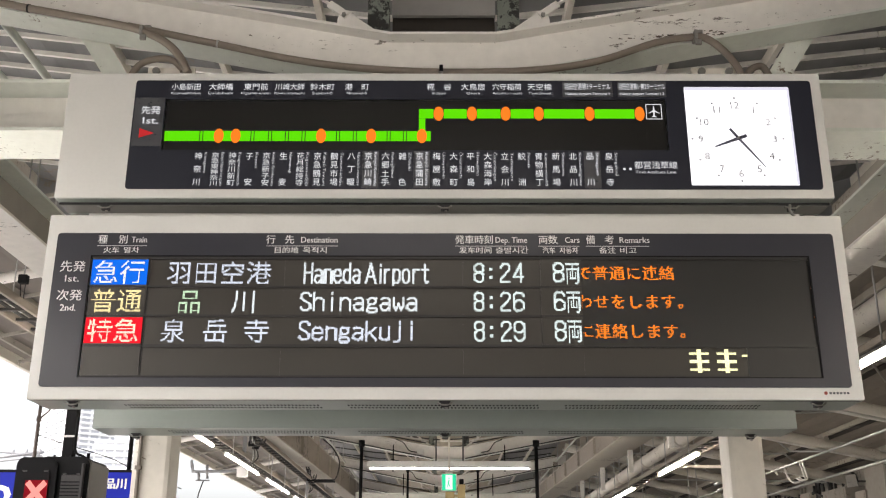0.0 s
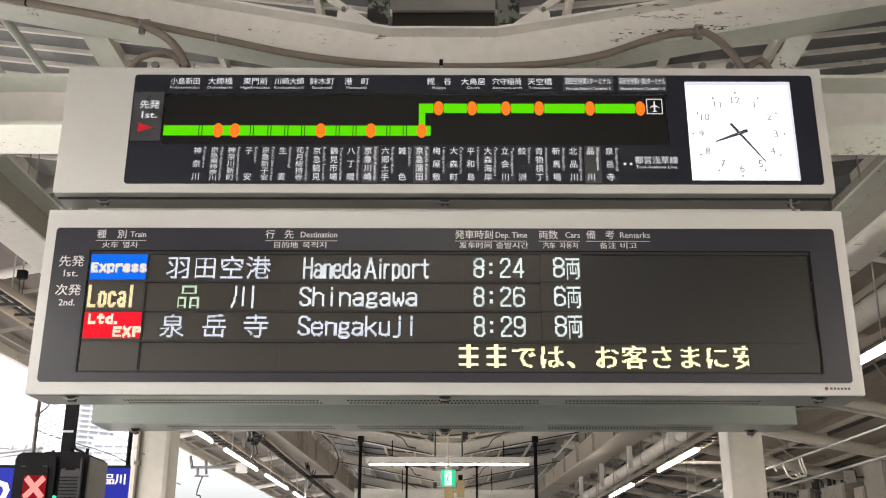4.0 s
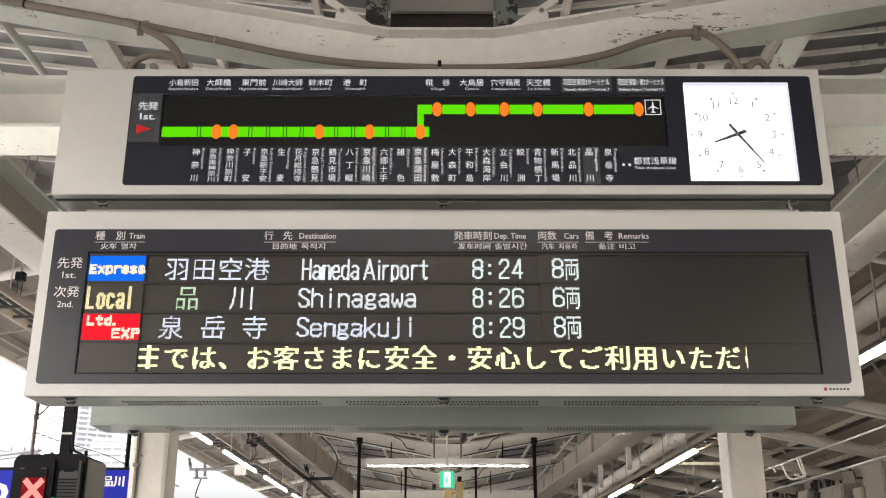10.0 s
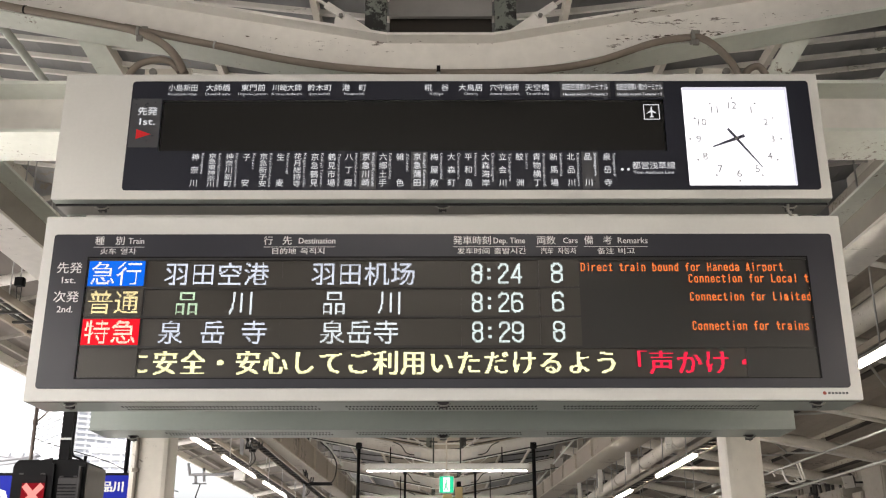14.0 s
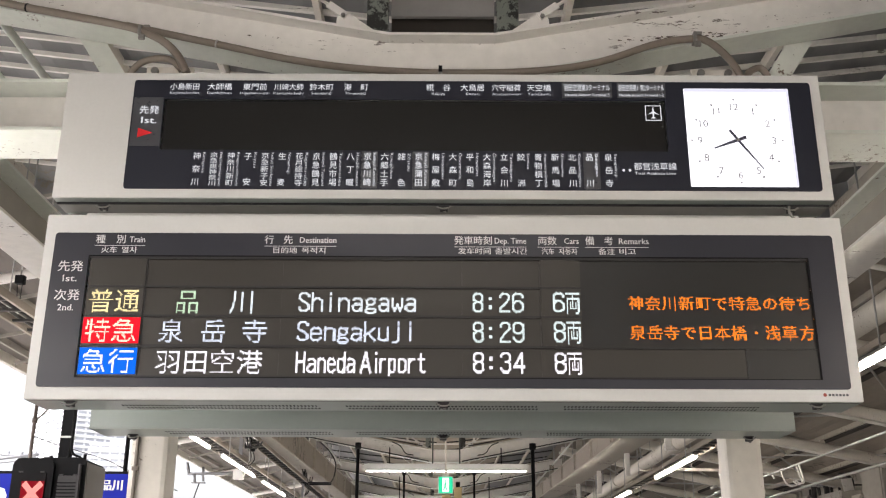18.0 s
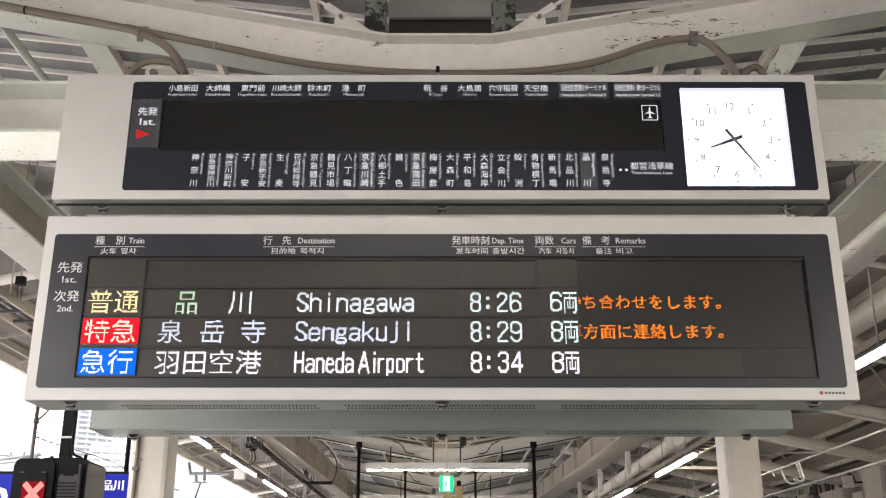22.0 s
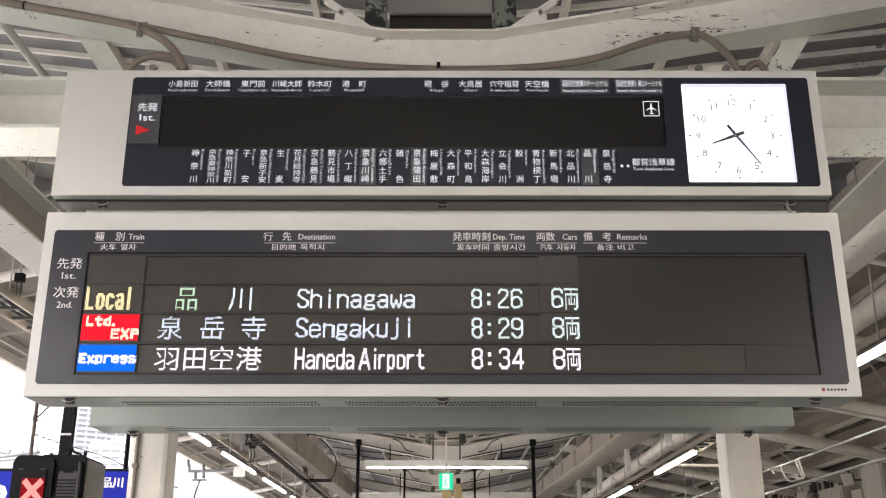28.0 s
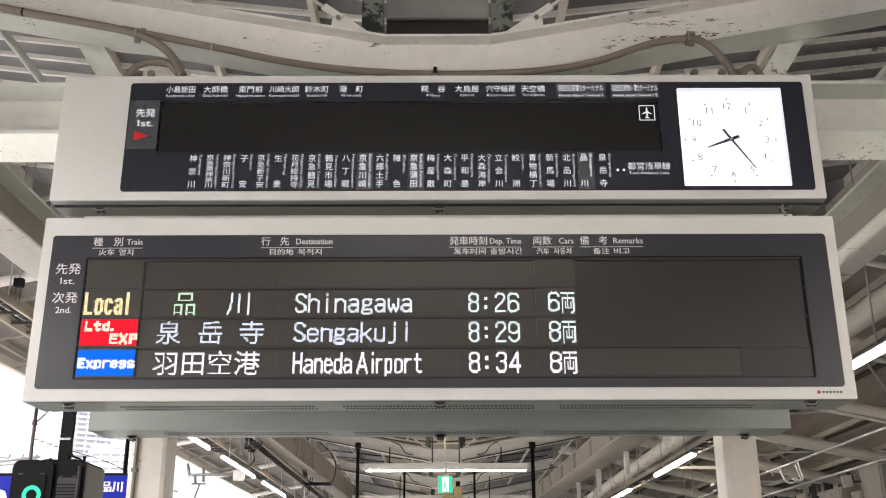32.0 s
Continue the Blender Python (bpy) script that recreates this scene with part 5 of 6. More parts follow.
# the fourth cell stays dark until the row is used
x0, x1, zc = -1.666, -1.397, ROWS[3]
k4, e4 = express(zc)
drum(lower, x0, x1, zc, HALF, MODULE, [[],
     [("lit_field", field(x0 + 0.002, x1 - 0.002, zc - 0.062, zc + 0.062, TYPE_Y - 0.0015), F_BLUE), ("sign", led(k4, TYPE_Y - 0.003), G_HOT)],
     [("lit_field", field(x0 + 0.002, x1 - 0.002, zc - 0.062, zc + 0.062, TYPE_Y - 0.0015), F_BLUE), ("sign", led(e4, TYPE_Y - 0.003), G_HOT)]],
     [(0, 0), (14.6, 1), (24.75, 2)], TYPE_Y)

C0, C1, C2, C3, C4, C5 = -1.390, -0.750, 0.095, 0.462, 0.653, 1.745


def timed(text, zc):
    h, m = text.split(":")
    z = zc - 0.0485
    return [stroked(h, 0.1455, z, 0.051, 0.098), stroked(":", 0.2175, z, 0.018, 0.098, 0.016), stroked(m[0], 0.270, z, 0.051, 0.098), stroked(m[1], 0.330, z, 0.053, 0.098)]


def cars(n, zc, mark=True):
    out = [stroked(n, 0.5195, zc - 0.0485, 0.054, 0.098)]
    return out + kanji("両", 0.579, zc, 0.1, 0.122, 0.004, 0.58) if mark else out


AIRPORT = (("H", 0, 0.046), ("a", 0.0505, 0.044), ("n", 0.0995, 0.040), ("e", 0.144, 0.040), ("d", 0.1885, 0.040), ("a", 0.233, 0.040), ("A", 0.2935, 0.055), ("i", 0.361, 0.013),
           ("r", 0.383, 0.031), ("p", 0.423, 0.038), ("o", 0.4675, 0.040), ("r", 0.5165, 0.034), ("t", 0.558, 0.040))


def airport(x0, zc):
    return [stroked(c, x0 + d, zc - 0.052, w, 0.101) for c, d, w in AIRPORT]


def even(text, x0, pitch, zc, cell):
    """Narrow letters, each in a cell of one width."""
    return [stroked(c, x0 + i * pitch, zc - 0.0475, cell, 0.096) for i, c in enumerate(text)]


ON1 = [(0, 0), (14.6, 1)] + [(t, 1 - s) for t, s in blinks()]
z1, z2, z3, z4 = ROWS
drum(lower, C0, C1, z1, HALF, MODULE, [[("sign", led(kanji("羽田空港", -1.309, z1)), G_BLUISH)]], ON1)
drum(lower, C1, C2, z1, HALF, MODULE, [[("sign", led(airport(-0.662, z1)), G_WHITE)], [("sign", led(kanji("羽田机场", -0.614, z1)), G_BLUISH)]],
     [(0, 0), (11.8, 1), (14.6, 2)] + [(t, 4 if s else 3) for t, s in blinks()])
drum(lower, C2, C3, z1, HALF, MODULE, [[("sign", led(timed("8:24", z1)), G_DIGIT)]], ON1)
drum(lower, C3, C4, z1, HALF, MODULE, [[("sign", led(cars("8", z1), TYPE_Y - 0.002), G_DIGIT)], [("sign", led(cars("8", z1, False), TYPE_Y - 0.002), G_DIGIT)]],
     [(0, 0), (11.8, 1), (14.6, 2)] + [(t, 4 if s else 3) for t, s in blinks()], TYPE_Y)
direct = [stroked(c, 0.664 + 0.0261 * i, z1 + 0.011, 0.004 if c == "." else 0.0185, 0.042, 0.0047) for i, c in enumerate("Direct train bound for Haneda Airport.") if c != " "]
warn = kanji("かけこみ乗車はおやめ下さい", 0.664, z1, 0.0812, 0.112, 0.0, 0.74)
drum(lower, C4, C5, z1, HALF, MODULE_DARK, [[], [("sign", led(direct, LET_Y, 0.0026), G_CORAL)], [], [("sign", led(warn), G_RED)]],
     [(0, 0), (11.8, 1), (14.6, 0)] + [(t, -1 if s else 0) for t, s in blinks()])

for zc, jp, en, e0, zh, n, tm, mj in ((z2, (("品", -1.252), ("川", -0.996)), "Shinagawa", -0.6715, (("品", -0.562), ("川", -0.300)), "6", "8:26", G_GREENISH),
                                          (z3, (("泉", -1.316), ("岳", -1.121), ("寺", -0.930)), "Sengakuji", -0.6715, (("泉", -0.566), ("岳", -0.441), ("寺", -0.316)), "8", "8:29", G_BLUISH)):
    module(lower, C0, C1, zc, HALF, MODULE)
    for c, x in jp:
        lay("sign", led(kanji(c, x, zc))[0], G_WHITE if c == "川" else mj, lower)
    drum(lower, C1, C2, zc, HALF, MODULE, [[("sign", led(even(en, e0, 0.0624, zc, 0.054)), G_WHITE if n == "6" else G_BLUISH)], [("sign", led([q for c, x in zh for q in kanji(c, x, zc)]), G_WHITE)]],
         [(0, 0), (11.8, 1), (14.6, 0)])
    module(lower, C2, C3, zc, HALF, MODULE)
    for me in led(timed(tm, zc)):
        lay("sign", me, G_DIGIT, lower)
    drum(lower, C3, C4, zc, HALF, MODULE, [[("sign", led(cars(n, zc), TYPE_Y - 0.002), G_DIGIT)], [("sign", led(cars(n, zc, False), TYPE_Y - 0.002), G_DIGIT)]], [(0, 0), (11.8, 1), (14.6, 0)], TYPE_Y)
    module(lower, C4, C5, zc, HALF, MODULE_DARK)

USED = [(0, 0), (14.6, 1)]
drum(lower, C0, C1, z4, HALF, MODULE, [[], [("sign", led(kanji("羽田空港", -1.318, z4)), G_HOT)]], USED)
drum(lower, C1, C2, z4, HALF, MODULE, [[], [("sign", led(airport(-0.6695, z4)), G_HOT)]], USED)
drum(lower, C2, C3, z4, HALF, MODULE, [[], [("sign", led(timed("8:34", z4)), G_HOT)]], USED)
drum(lower, C3, C4, z4, HALF, MODULE, [[], [("sign", led(cars("8", z4)), G_HOT)]], USED)
module(lower, C4, 1.404, z4, HALF, MODULE)
module(lower, 1.404, C5, z4, HALF, MODULE_DARK, FRONT - 0.001)

for k, (za, zb) in enumerate(zip((3.134, *(z - HALF for z in ROWS)), (*(z + HALF for z in ROWS), 2.550))):
    part("divider_bar", boxed(-1.671, C4 if k in (1, 2) else 1.735, FRONT - 0.0036, FRONT + 0.012, zb + 0.0004, za - 0.0004), DIVIDER, lower)
    if k in (1, 2):
        part("filler_strip", boxed(C4 + 0.0004, 1.735, FACE_Y, FACE_Y + 0.01, zb - 0.0006, za + 0.0006), MODULE_DARK, lower)
for zc in ROWS:
    part("column_strip", boxed(-1.3968, -1.3902, FRONT + 0.002, FRONT + 0.012, zc - HALF + 0.0005, zc + HALF - 0.0005), DIVIDER, lower)

# ---- running signs: each one comes out of the case at one end of its row and goes back in at the other ----
RUN_Y, DEEP_Y = FRONT + 0.0028, FRONT + 0.21


def running(items, zc, size, x_at, t_at, speed, left, right, hide, start, stop, pitch, thick=0.0, dot=0.005):
    """items: (sign, offset from the first one, width, material). The first one's left edge is at x_at at t_at."""
    for c, off, w, m in items:
        lets = bars(1, 0.01, zc - 0.050, 0.108, 0.105) if c == "#" else None
        if dot < 0.004:
            cells = [stroked(q, 0.0261 * i, zc - 0.36 * size, 0.0185, 0.042, 0.0047) for i, q in enumerate(c)]
            k, tris = 0, []
            for v, t in cells:
                tris += [tuple(a + k for a in q) for q in t]
                k += len(v)
            lets = (np.vstack([v for v, t in cells]), tris)
        if lets is None:
            v, t = glyph(c)
            lo = v[:, 0].min() if len(c) > 1 or w < size * 0.9 else 0.0
            sx = w / (v[:, 0].max() - lo) if len(c) > 1 else size
            lets = (np.column_stack(((v[:, 0] - lo) * sx, v[:, 1] * size + zc - (0.38 if w >= size * 0.9 and len(c) == 1 else 0.36) * size)), t)
        me = dot_mesh("running_sign", [(lets[0] + np.array((d, 0)), lets[1]) for d in ((-thick, thick) if thick else (0.0,))], RUN_Y, dot)
        if not len(me.vertices):
            continue
        at = Vector((w / 2, RUN_Y, zc))
        me.transform(Matrix.Translation(-at))
        me.materials.append(m)
        ob = new("running_sign", me)
        ob.parent = lower
        ob.location = Vector((right + w, DEEP_Y, zc)) - WORLD[lower]
        GLIDES.append((ob, x_at + off + w / 2, t_at, speed, left - w / 2 - 0.01, right + w / 2 + 0.02, zc, start, stop))


NOTE = "##では、お客さまに安全・安心してご利用いただけるよう「声かけ・サポ"
running([(c, 0.1268 * i, 0.1268, G_RED if i > 26 else G_YELLOW) for i, c in enumerate(NOTE)], z4, 0.120, -1.268, 9.0, 0.2655, C0, 1.404, 0.14, 0.0, 14.6, 0.1268, 0.0028)
for zc, first, second in ((z1, "で普通に連絡", ""), (z2, "わせをします。", "神奈川新町で特急の待ち合わせをします。"), (z3, "に連絡します。", "泉岳寺で日本橋・浅草方面に連絡します。")):
    running([(c, 0.0785 * (i - 1), 0.0785, G_ORANGE) for i, c in enumerate(first)], zc, 0.074, 0.659, 0.2, 0.2475, C4, 1.737, 0.08, 0.0, 11.8, 0.0785, 0.0013)
    if second:
        running([(c, 0.0785 * i, 0.0785, G_ORANGE) for i, c in enumerate(second)], zc, 0.074, 1.245, 16.5, 0.2475, C4, 1.737, 0.08, 14.6, 32.0, 0.0785, 0.0013)
for zc, words in ((3.025, "Connection for Local train"), (2.936, "Connection for Limited Exp"), (2.795, "Connection for trains boun")):
    items, k = [], 0
    for wd in words.split(" "):
        for piece in ((wd[:5], wd[5:]) if len(wd) > 6 else (wd,)):
            items.append((piece, 0.0261 * k, 0.0261 * len(piece) - 0.003, G_CORAL))
            k += len(piece)
        k += 1
    running(items, zc, 0.047, 1.516, 12.6, 0.2475, C4, 1.737, 0.1, 11.8, 14.6, 0.0261, 0.0, 0.0026)

# ---- route strip ----
zc, half = (UW[2] + UW[3]) / 2, (UW[3] - UW[2]) / 2 - 0.003
lit = []
a = -1.387
for c in (-1.203, -0.948, -0.861, -0.777, -0.694, -0.523, -0.439, -0.271, -0.190, -0.062):
    last = c > -0.1
    lit.append(("lit_band", flat_mesh("lit_band", [rect(a, c - (0 if last else 0.010), 3.739, 3.794)], LET_Y), G_GREEN))
    if not last:
        lit.append(("lit_band", flat_mesh("lit_band", [rect(c - 0.0055, c + 0.0055, 3.739, 3.794)], LET_Y), G_GREEN))
    a = c + 0.010
lit.append(("lit_band", flat_mesh("lit_band", [rect(-0.121, -0.089, 3.795, 3.863)], LET_Y), G_GREEN))
ups = [-0.121, -0.023, 0.144, 0.313, 0.479, 0.733, 0.984]
for a, b in zip(ups, ups[1:]):
    lit.append(("lit_band", flat_mesh("lit_band", [rect(a + (0.0 if a < -0.1 else 0.026), b - 0.026, 3.864, 3.916)], LET_Y), G_GREEN))
for x in (-1.116, -1.032, -0.607, -0.358, -0.106):
    lit.append(("station_dot", flat_mesh("station_dot", [disc(x, 3.767, 0.025, 0.040, 14)], LET_Y - 0.001), G_STOP))
for x in ups[1:]:
    lit.append(("station_dot", flat_mesh("station_dot", [disc(x, 3.890, 0.025, 0.040, 14)], LET_Y - 0.001), G_STOP))
drum(upper, UW[0] + 0.003, 1.012, zc, half, MODULE_MAP, [lit], [(0, 0), (13.85, 2)])
module(upper, 1.012, UW[1] - 0.002, zc, half, MODULE_MAP)
px, pz = 1.056, 3.902
printed("airport_symbol", [rect(px - 0.040, px + 0.040, pz + 0.038, pz + 0.042), rect(px - 0.040, px + 0.040, pz - 0.042, pz - 0.038), rect(px - 0.040, px - 0.036, pz - 0.038, pz + 0.038), rect(px + 0.036, px + 0.040, pz - 0.038, pz + 0.038),
        disc(px, pz + 0.002, 0.0045, 0.031), (np.array(((px - 0.030, pz - 0.010), (px, pz + 0.012), (px, pz - 0.000))), [(0, 1, 2)]), (np.array(((px + 0.030, pz - 0.010), (px, pz + 0.012), (px, pz - 0.000))), [(0, 1, 2)]),
        (np.array(((px - 0.013, pz - 0.030), (px, pz - 0.018), (px + 0.013, pz - 0.030))), [(0, 1, 2)])], upper, PRINT_GLOW, LET_Y, "white aeroplane symbol in a square")

# ---- clock in the route board ----
CX, CZ = 1.459, 3.746
dial = part("clock_dial", panel_plate(1.213, 1.739, 3.500, 4.033, FRONT - 0.009, FRONT - 0.005, 0.004, 2), DIAL, upper, "glowing white square clock dial")
# flat glowing strips stand in for inner walls that the dial lights
part("dial_edge", boxed(1.214, 1.7265, FRONT - 0.0105, FRONT - 0.0092, 4.014, 4.031), DIALRIM, dial)
part("dial_edge", boxed(1.727, 1.7385, FRONT - 0.0105, FRONT - 0.0092, 3.502, 4.031), DIALRIM, dial)
DIAL_Y = FRONT - 0.0105
for h in range(1, 13):
    a = radians(30 * h)
    printed("numeral", [mid(str(h), CX + 0.183 * math.sin(a), CZ + 0.185 * math.cos(a) - 0.019, 0.055)], dial, NUMERAL, DIAL_Y)
    printed("hour_dot", [disc(CX + 0.225 * math.sin(a), CZ + 0.225 * math.cos(a), 0.0055, n=8)], dial, NUMERAL, DIAL_Y)
printed("minute_track", [disc(CX + 0.225 * math.sin(radians(6 * m)), CZ + 0.225 * math.cos(radians(6 * m)), 0.0018, n=5) for m in range(60) if m % 5], dial, NUMERAL, DIAL_Y)


def clock_hand(name, length, tail, w0, w1, y, degrees0, degrees1):
    bm = bmesh.new()
    pts = ((-w0, -tail), (w0, -tail), (w0, 0.0), (w1, length), (-w1, length), (-w0, 0.0))
    f = [bm.verts.new((CX + x, y, CZ + z)) for x, z in pts]
    b = [bm.verts.new((CX + x, y + 0.003, CZ + z)) for x, z in pts]
    bm.faces.new(f)
    bm.faces.new(b[::-1])
    for k in range(6):
        j = (k + 1) % 6
        bm.faces.new((f[k], b[k], b[j], f[j]))
    ob = finish(name, bm, HAND, (CX, y, CZ), upper, "dark tapered clock hand")
    TURNS.append((ob, Vector((CX, y, CZ)) - WORLD[upper], degrees0, degrees1))


clock_hand("hour_hand", 0.126, 0.046, 0.0085, 0.003, FRONT - 0.017, 249.3, 249.6)
clock_hand("minute_hand", 0.194, 0.064, 0.0062, 0.0018, FRONT - 0.022, 142.4, 145.6)
part("hub", tube(bmesh.new(), [(CX, FRONT - 0.025, CZ), (CX, FRONT - 0.0095, CZ)], 0.007, 10), GALV, upper)

# ---- platform signal with a cross ----
sg = thing("platform_signal", (-2.28, 5.9, 1.93), "black hanging platform signal showing a lit red cross", "signal")
part("case", panel_plate(-2.485, -2.065, 1.90, 2.364, 5.93, 6.27, 0.04), BLACK, sg)
part("hood", panel_plate(-2.478, -2.240, 1.93, 2.345, 5.905, 5.93, 0.03), BLACK, sg)
part("louvre_panel", boxed(-2.215, -2.100, 5.915, 5.93, 1.92, 2.262, 0.006), SIGNAL_GREY, sg, "grey louvred panel")
for k in range(14):
    part("louvre", boxed(-2.210, -2.105, 5.907, 5.915, 1.97 + 0.019 * k, 1.976 + 0.019 * k), BLACK, sg)
part("louvre_fin", boxed(-2.096, -2.084, 5.895, 5.93, 1.92, 2.325, 0.003), SIGNAL_GREY, sg, "grey upright fin")
for x in (-2.425, -2.300):
    part("hood_clip", boxed(x - 0.012, x + 0.012, 5.897, 5.905, 2.278, 2.285), SIGNAL_GREY, sg)
for x in (-2.195, -2.115):
    part("panel_clip", boxed(x - 0.010, x + 0.010, 5.907, 5.915, 2.262, 2.270), SIGNAL_GREY, sg)
part("feed_cable", tube(bmesh.new(), curve_pts([(-2.205, 6.06, 2.62), (-2.208, 6.055, 2.47), (-2.192, 6.05, 2.405), (-2.150, 6.05, 2.385), (-2.120, 6.06, 2.362)]), 0.008, 6), BLACK, sg)
for x in (-2.30, -2.20):
    part("foot_bolt", tube(bmesh.new(), [(x, 6.0, 2.362), (x, 6.0, 2.384)], 0.009, 6), BLACK, sg)
part("side_plate", boxed(-2.064, -2.055, 5.94, 6.26, 1.92, 2.34, 0.003), HOUSING, sg, "grey side plate")
part("post", beam(bmesh.new(), (-2.255, 6.1, 2.364), (-2.255, 6.1, 4.24), 0.062, 0.062, (0, 1, 0)), BLACK, sg)
part("bracket_arm", boxed(-2.285, -2.225, 5.10, 6.06, 4.16, 4.22), BLACK, sg)
part("post_foot", boxed(-2.355, -2.155, 6.02, 6.18, 2.364, 2.38, 0.004), BLACK, sg)
part("post_band", boxed(-2.291, -2.219, 6.064, 6.136, 2.50, 2.512), GALV, sg)
part("pilot_lamp", tube(bmesh.new(), [(-2.232, 5.905, 2.11), (-2.232, 5.93, 2.11)], 0.008, 6), G_SIGGREEN, sg)
part("eyebolt", tube(bmesh.new(), [(-2.10, 6.0, 2.36), (-2.10, 6.0, 2.395)], 0.010, 6), BLACK, sg)
SX, SZ, SH = -2.345, 2.160, 0.068
bm = boxed(SX - SH, SX + SH, 5.895, 5.909, SZ - 0.115, SZ + 0.115)
sig_face = finish("lamp_block", bm, BLACK, (SX, 5.902, SZ), sg)


def sig_side(name, me, mat, turn):
    me.transform(Matrix.Translation((-SX, -5.902, -SZ)))
    me.transform(Matrix.Rotation(turn, 4, "Z"))
    me.materials.append(mat)
    ob = new(name, me)
    ob.parent = sig_face


# glowing rectangle painted as the cross's red halo
sig_side("lit_field", flat_mesh("lit_field", [rect(SX - 0.066, SX + 0.066, SZ - 0.085, SZ + 0.068)], 5.8935), G_SIGHALO, 0)
cross = []
for s in (-1, 1):
    c, w = 0.052, 0.016
    cross.append((np.array(((SX - c - w * 0.7, SZ - s * (c - w * 0.7) * 1.1), (SX - c + w * 0.7, SZ - s * (c + w * 0.7) * 1.1), (SX + c + w * 0.7, SZ + s * (c - w * 0.7) * 1.1), (SX + c - w * 0.7, SZ + s * (c + w * 0.7) * 1.1))), [(0, 1, 2), (0, 2, 3)]))
sig_side("cross", flat_mesh("cross", cross, 5.892), G_SIGRED, 0)
ring_v, ring_t = [], []
for k in range(16):
    a = 2 * math.pi * k / 16
    for r in (0.032, 0.055):
        ring_v.append((SX + r * math.cos(a), SZ + r * math.sin(a)))
for k in range(16):
    a, b = 2 * k, (2 * k + 2) % 32
    ring_t.append((a, a + 1, b + 1, b))
sig_side("ring", flat_mesh("ring", [(np.array(ring_v), ring_t)], 5.892), G_SIGGREEN, math.pi)

# ---- blue hanging sign beyond the column ----
bs = thing("platform_sign", (-3.4, 9.0, 2.2), "blue hanging platform sign with white lettering", "sign")
part("panel", panel_plate(-4.05, -2.66, 2.22, 2.612, 9.0, 9.12, 0.012), BLUE, bs)
printed("lettering", [laid("品川", -2.975, 2.480, 0.098, 0.185, 0.012)], bs, PRINT, 8.998, fat=0.003)
printed("platform_number", [laid("2", -3.965, 2.25, 0.36, 0.19, 0.012)], bs, PRINT, 8.998, fat=0.003)
for x in (-2.80, -2.74):
    part("hanger_rod", tube(bmesh.new(), [(x, 9.06, 2.61), (x, 9.06, roof_z(x) - 0.03)], 0.02, 6), BLACK, bs)
part("top_rail", boxed(-4.05, -2.66, 9.03, 9.09, 2.612, 2.64), BLACK, bs)

# ---- outside: towers, masts, wires ----


def tower(x, y, w, d, h, turn, storeys, bays, label):
    t = thing("tower_block", (x, y, -1.15), label, "building", "towers")
    t.rotation_euler.z = radians(turn)

    def add(name, bm, mat, parent=None, at=(0, 0, 0)):
        me = bpy.data.meshes.new(name)
        bmesh.ops.recalc_face_normals(bm, faces=bm.faces)
        bm.to_mesh(me)
        bm.free()
        me.materials.append(mat)
        ob = new(name, me)
        ob.parent = parent or t
        ob.location = at
        return ob
    add("wall", boxed(-w / 2, w / 2, -d / 2, d / 2, 0, h), TOWER)
    add("roof", boxed(-w / 2 - 0.4, w / 2 + 0.4, -d / 2 - 0.4, d / 2 + 0.4, h, h + 0.8), SLAB)
    add("plant_room", boxed(-w / 4, w / 4, -d / 4, d / 4, h + 0.8, h + 4), TOWER)
    sh = h / storeys
    for k in range(storeys):
        add("balcony", boxed(-w / 2 - 0.9, w / 2 + 0.9, -d / 2 - 0.9, d / 2 + 0.9, k * sh + 0.05, k * sh + 1.3), SLAB)
    wm, dm = bpy.data.meshes.new("window"), bpy.data.meshes.new("window")
    for me, bm in ((wm, boxed(-w / bays * 0.38, w / bays * 0.38, -0.06, 0.06, -sh * 0.28, sh * 0.28)), (dm, boxed(-0.06, 0.06, -d / bays * 0.38, d / bays * 0.38, -sh * 0.28, sh * 0.28))):
        bm.to_mesh(me)
        bm.free()
        me.materials.append(TOWER_GLASS)
    for k in range(storeys // 2, storeys):
        for b in range(bays):
            f = (b + 0.5) / bays - 0.5
            for me, p in ((wm, (f * w, -d / 2, (k + 0.66) * sh)), (dm, (w / 2, f * d, (k + 0.66) * sh)), (dm, (-w / 2, f * d, (k + 0.66) * sh))):
                ob = new("window", me)
                ob.parent = t
                ob.location = p


tower(-229, 640, 37, 64, 114, 36.9, 36, 6, "pale high-rise block with stacked balconies")
tower(-160, 520, 34, 20, 73, 10, 22, 7, "pale lower office block with bands of windows")


MAST = thing("catenary_mast", (-5.05, 12.5, -1.15), "thin weathered brown pole with a short strut beside the track", "mast")
part("shaft", tube(bmesh.new(), [(-5.06, 12.5, -1.15), (-5.045, 12.5, 3.2), (-5.05, 12.5, 4.6)], 0.024, 8), RUSTY, MAST)
part("collar", tube(bmesh.new(), [(-5.046, 12.5, 3.62), (-5.046, 12.5, 3.68)], 0.034, 8), RUSTY, MAST)
part("strut", tube(bmesh.new(), [(-5.04, 12.5, 3.645), (-4.78, 12.5, 3.91), (-4.60, 12.5, 4.02)], 0.010, 6), RUSTY, MAST)
GANTRY = thing("line_gantry", (-13, 30, -1.15), "grey overhead line gantry far beside the tracks", "gantry")
part("post", boxed(-16.1, -15.9, 29.9, 30.1, -1.15, 5.7), MASTGREY, GANTRY)
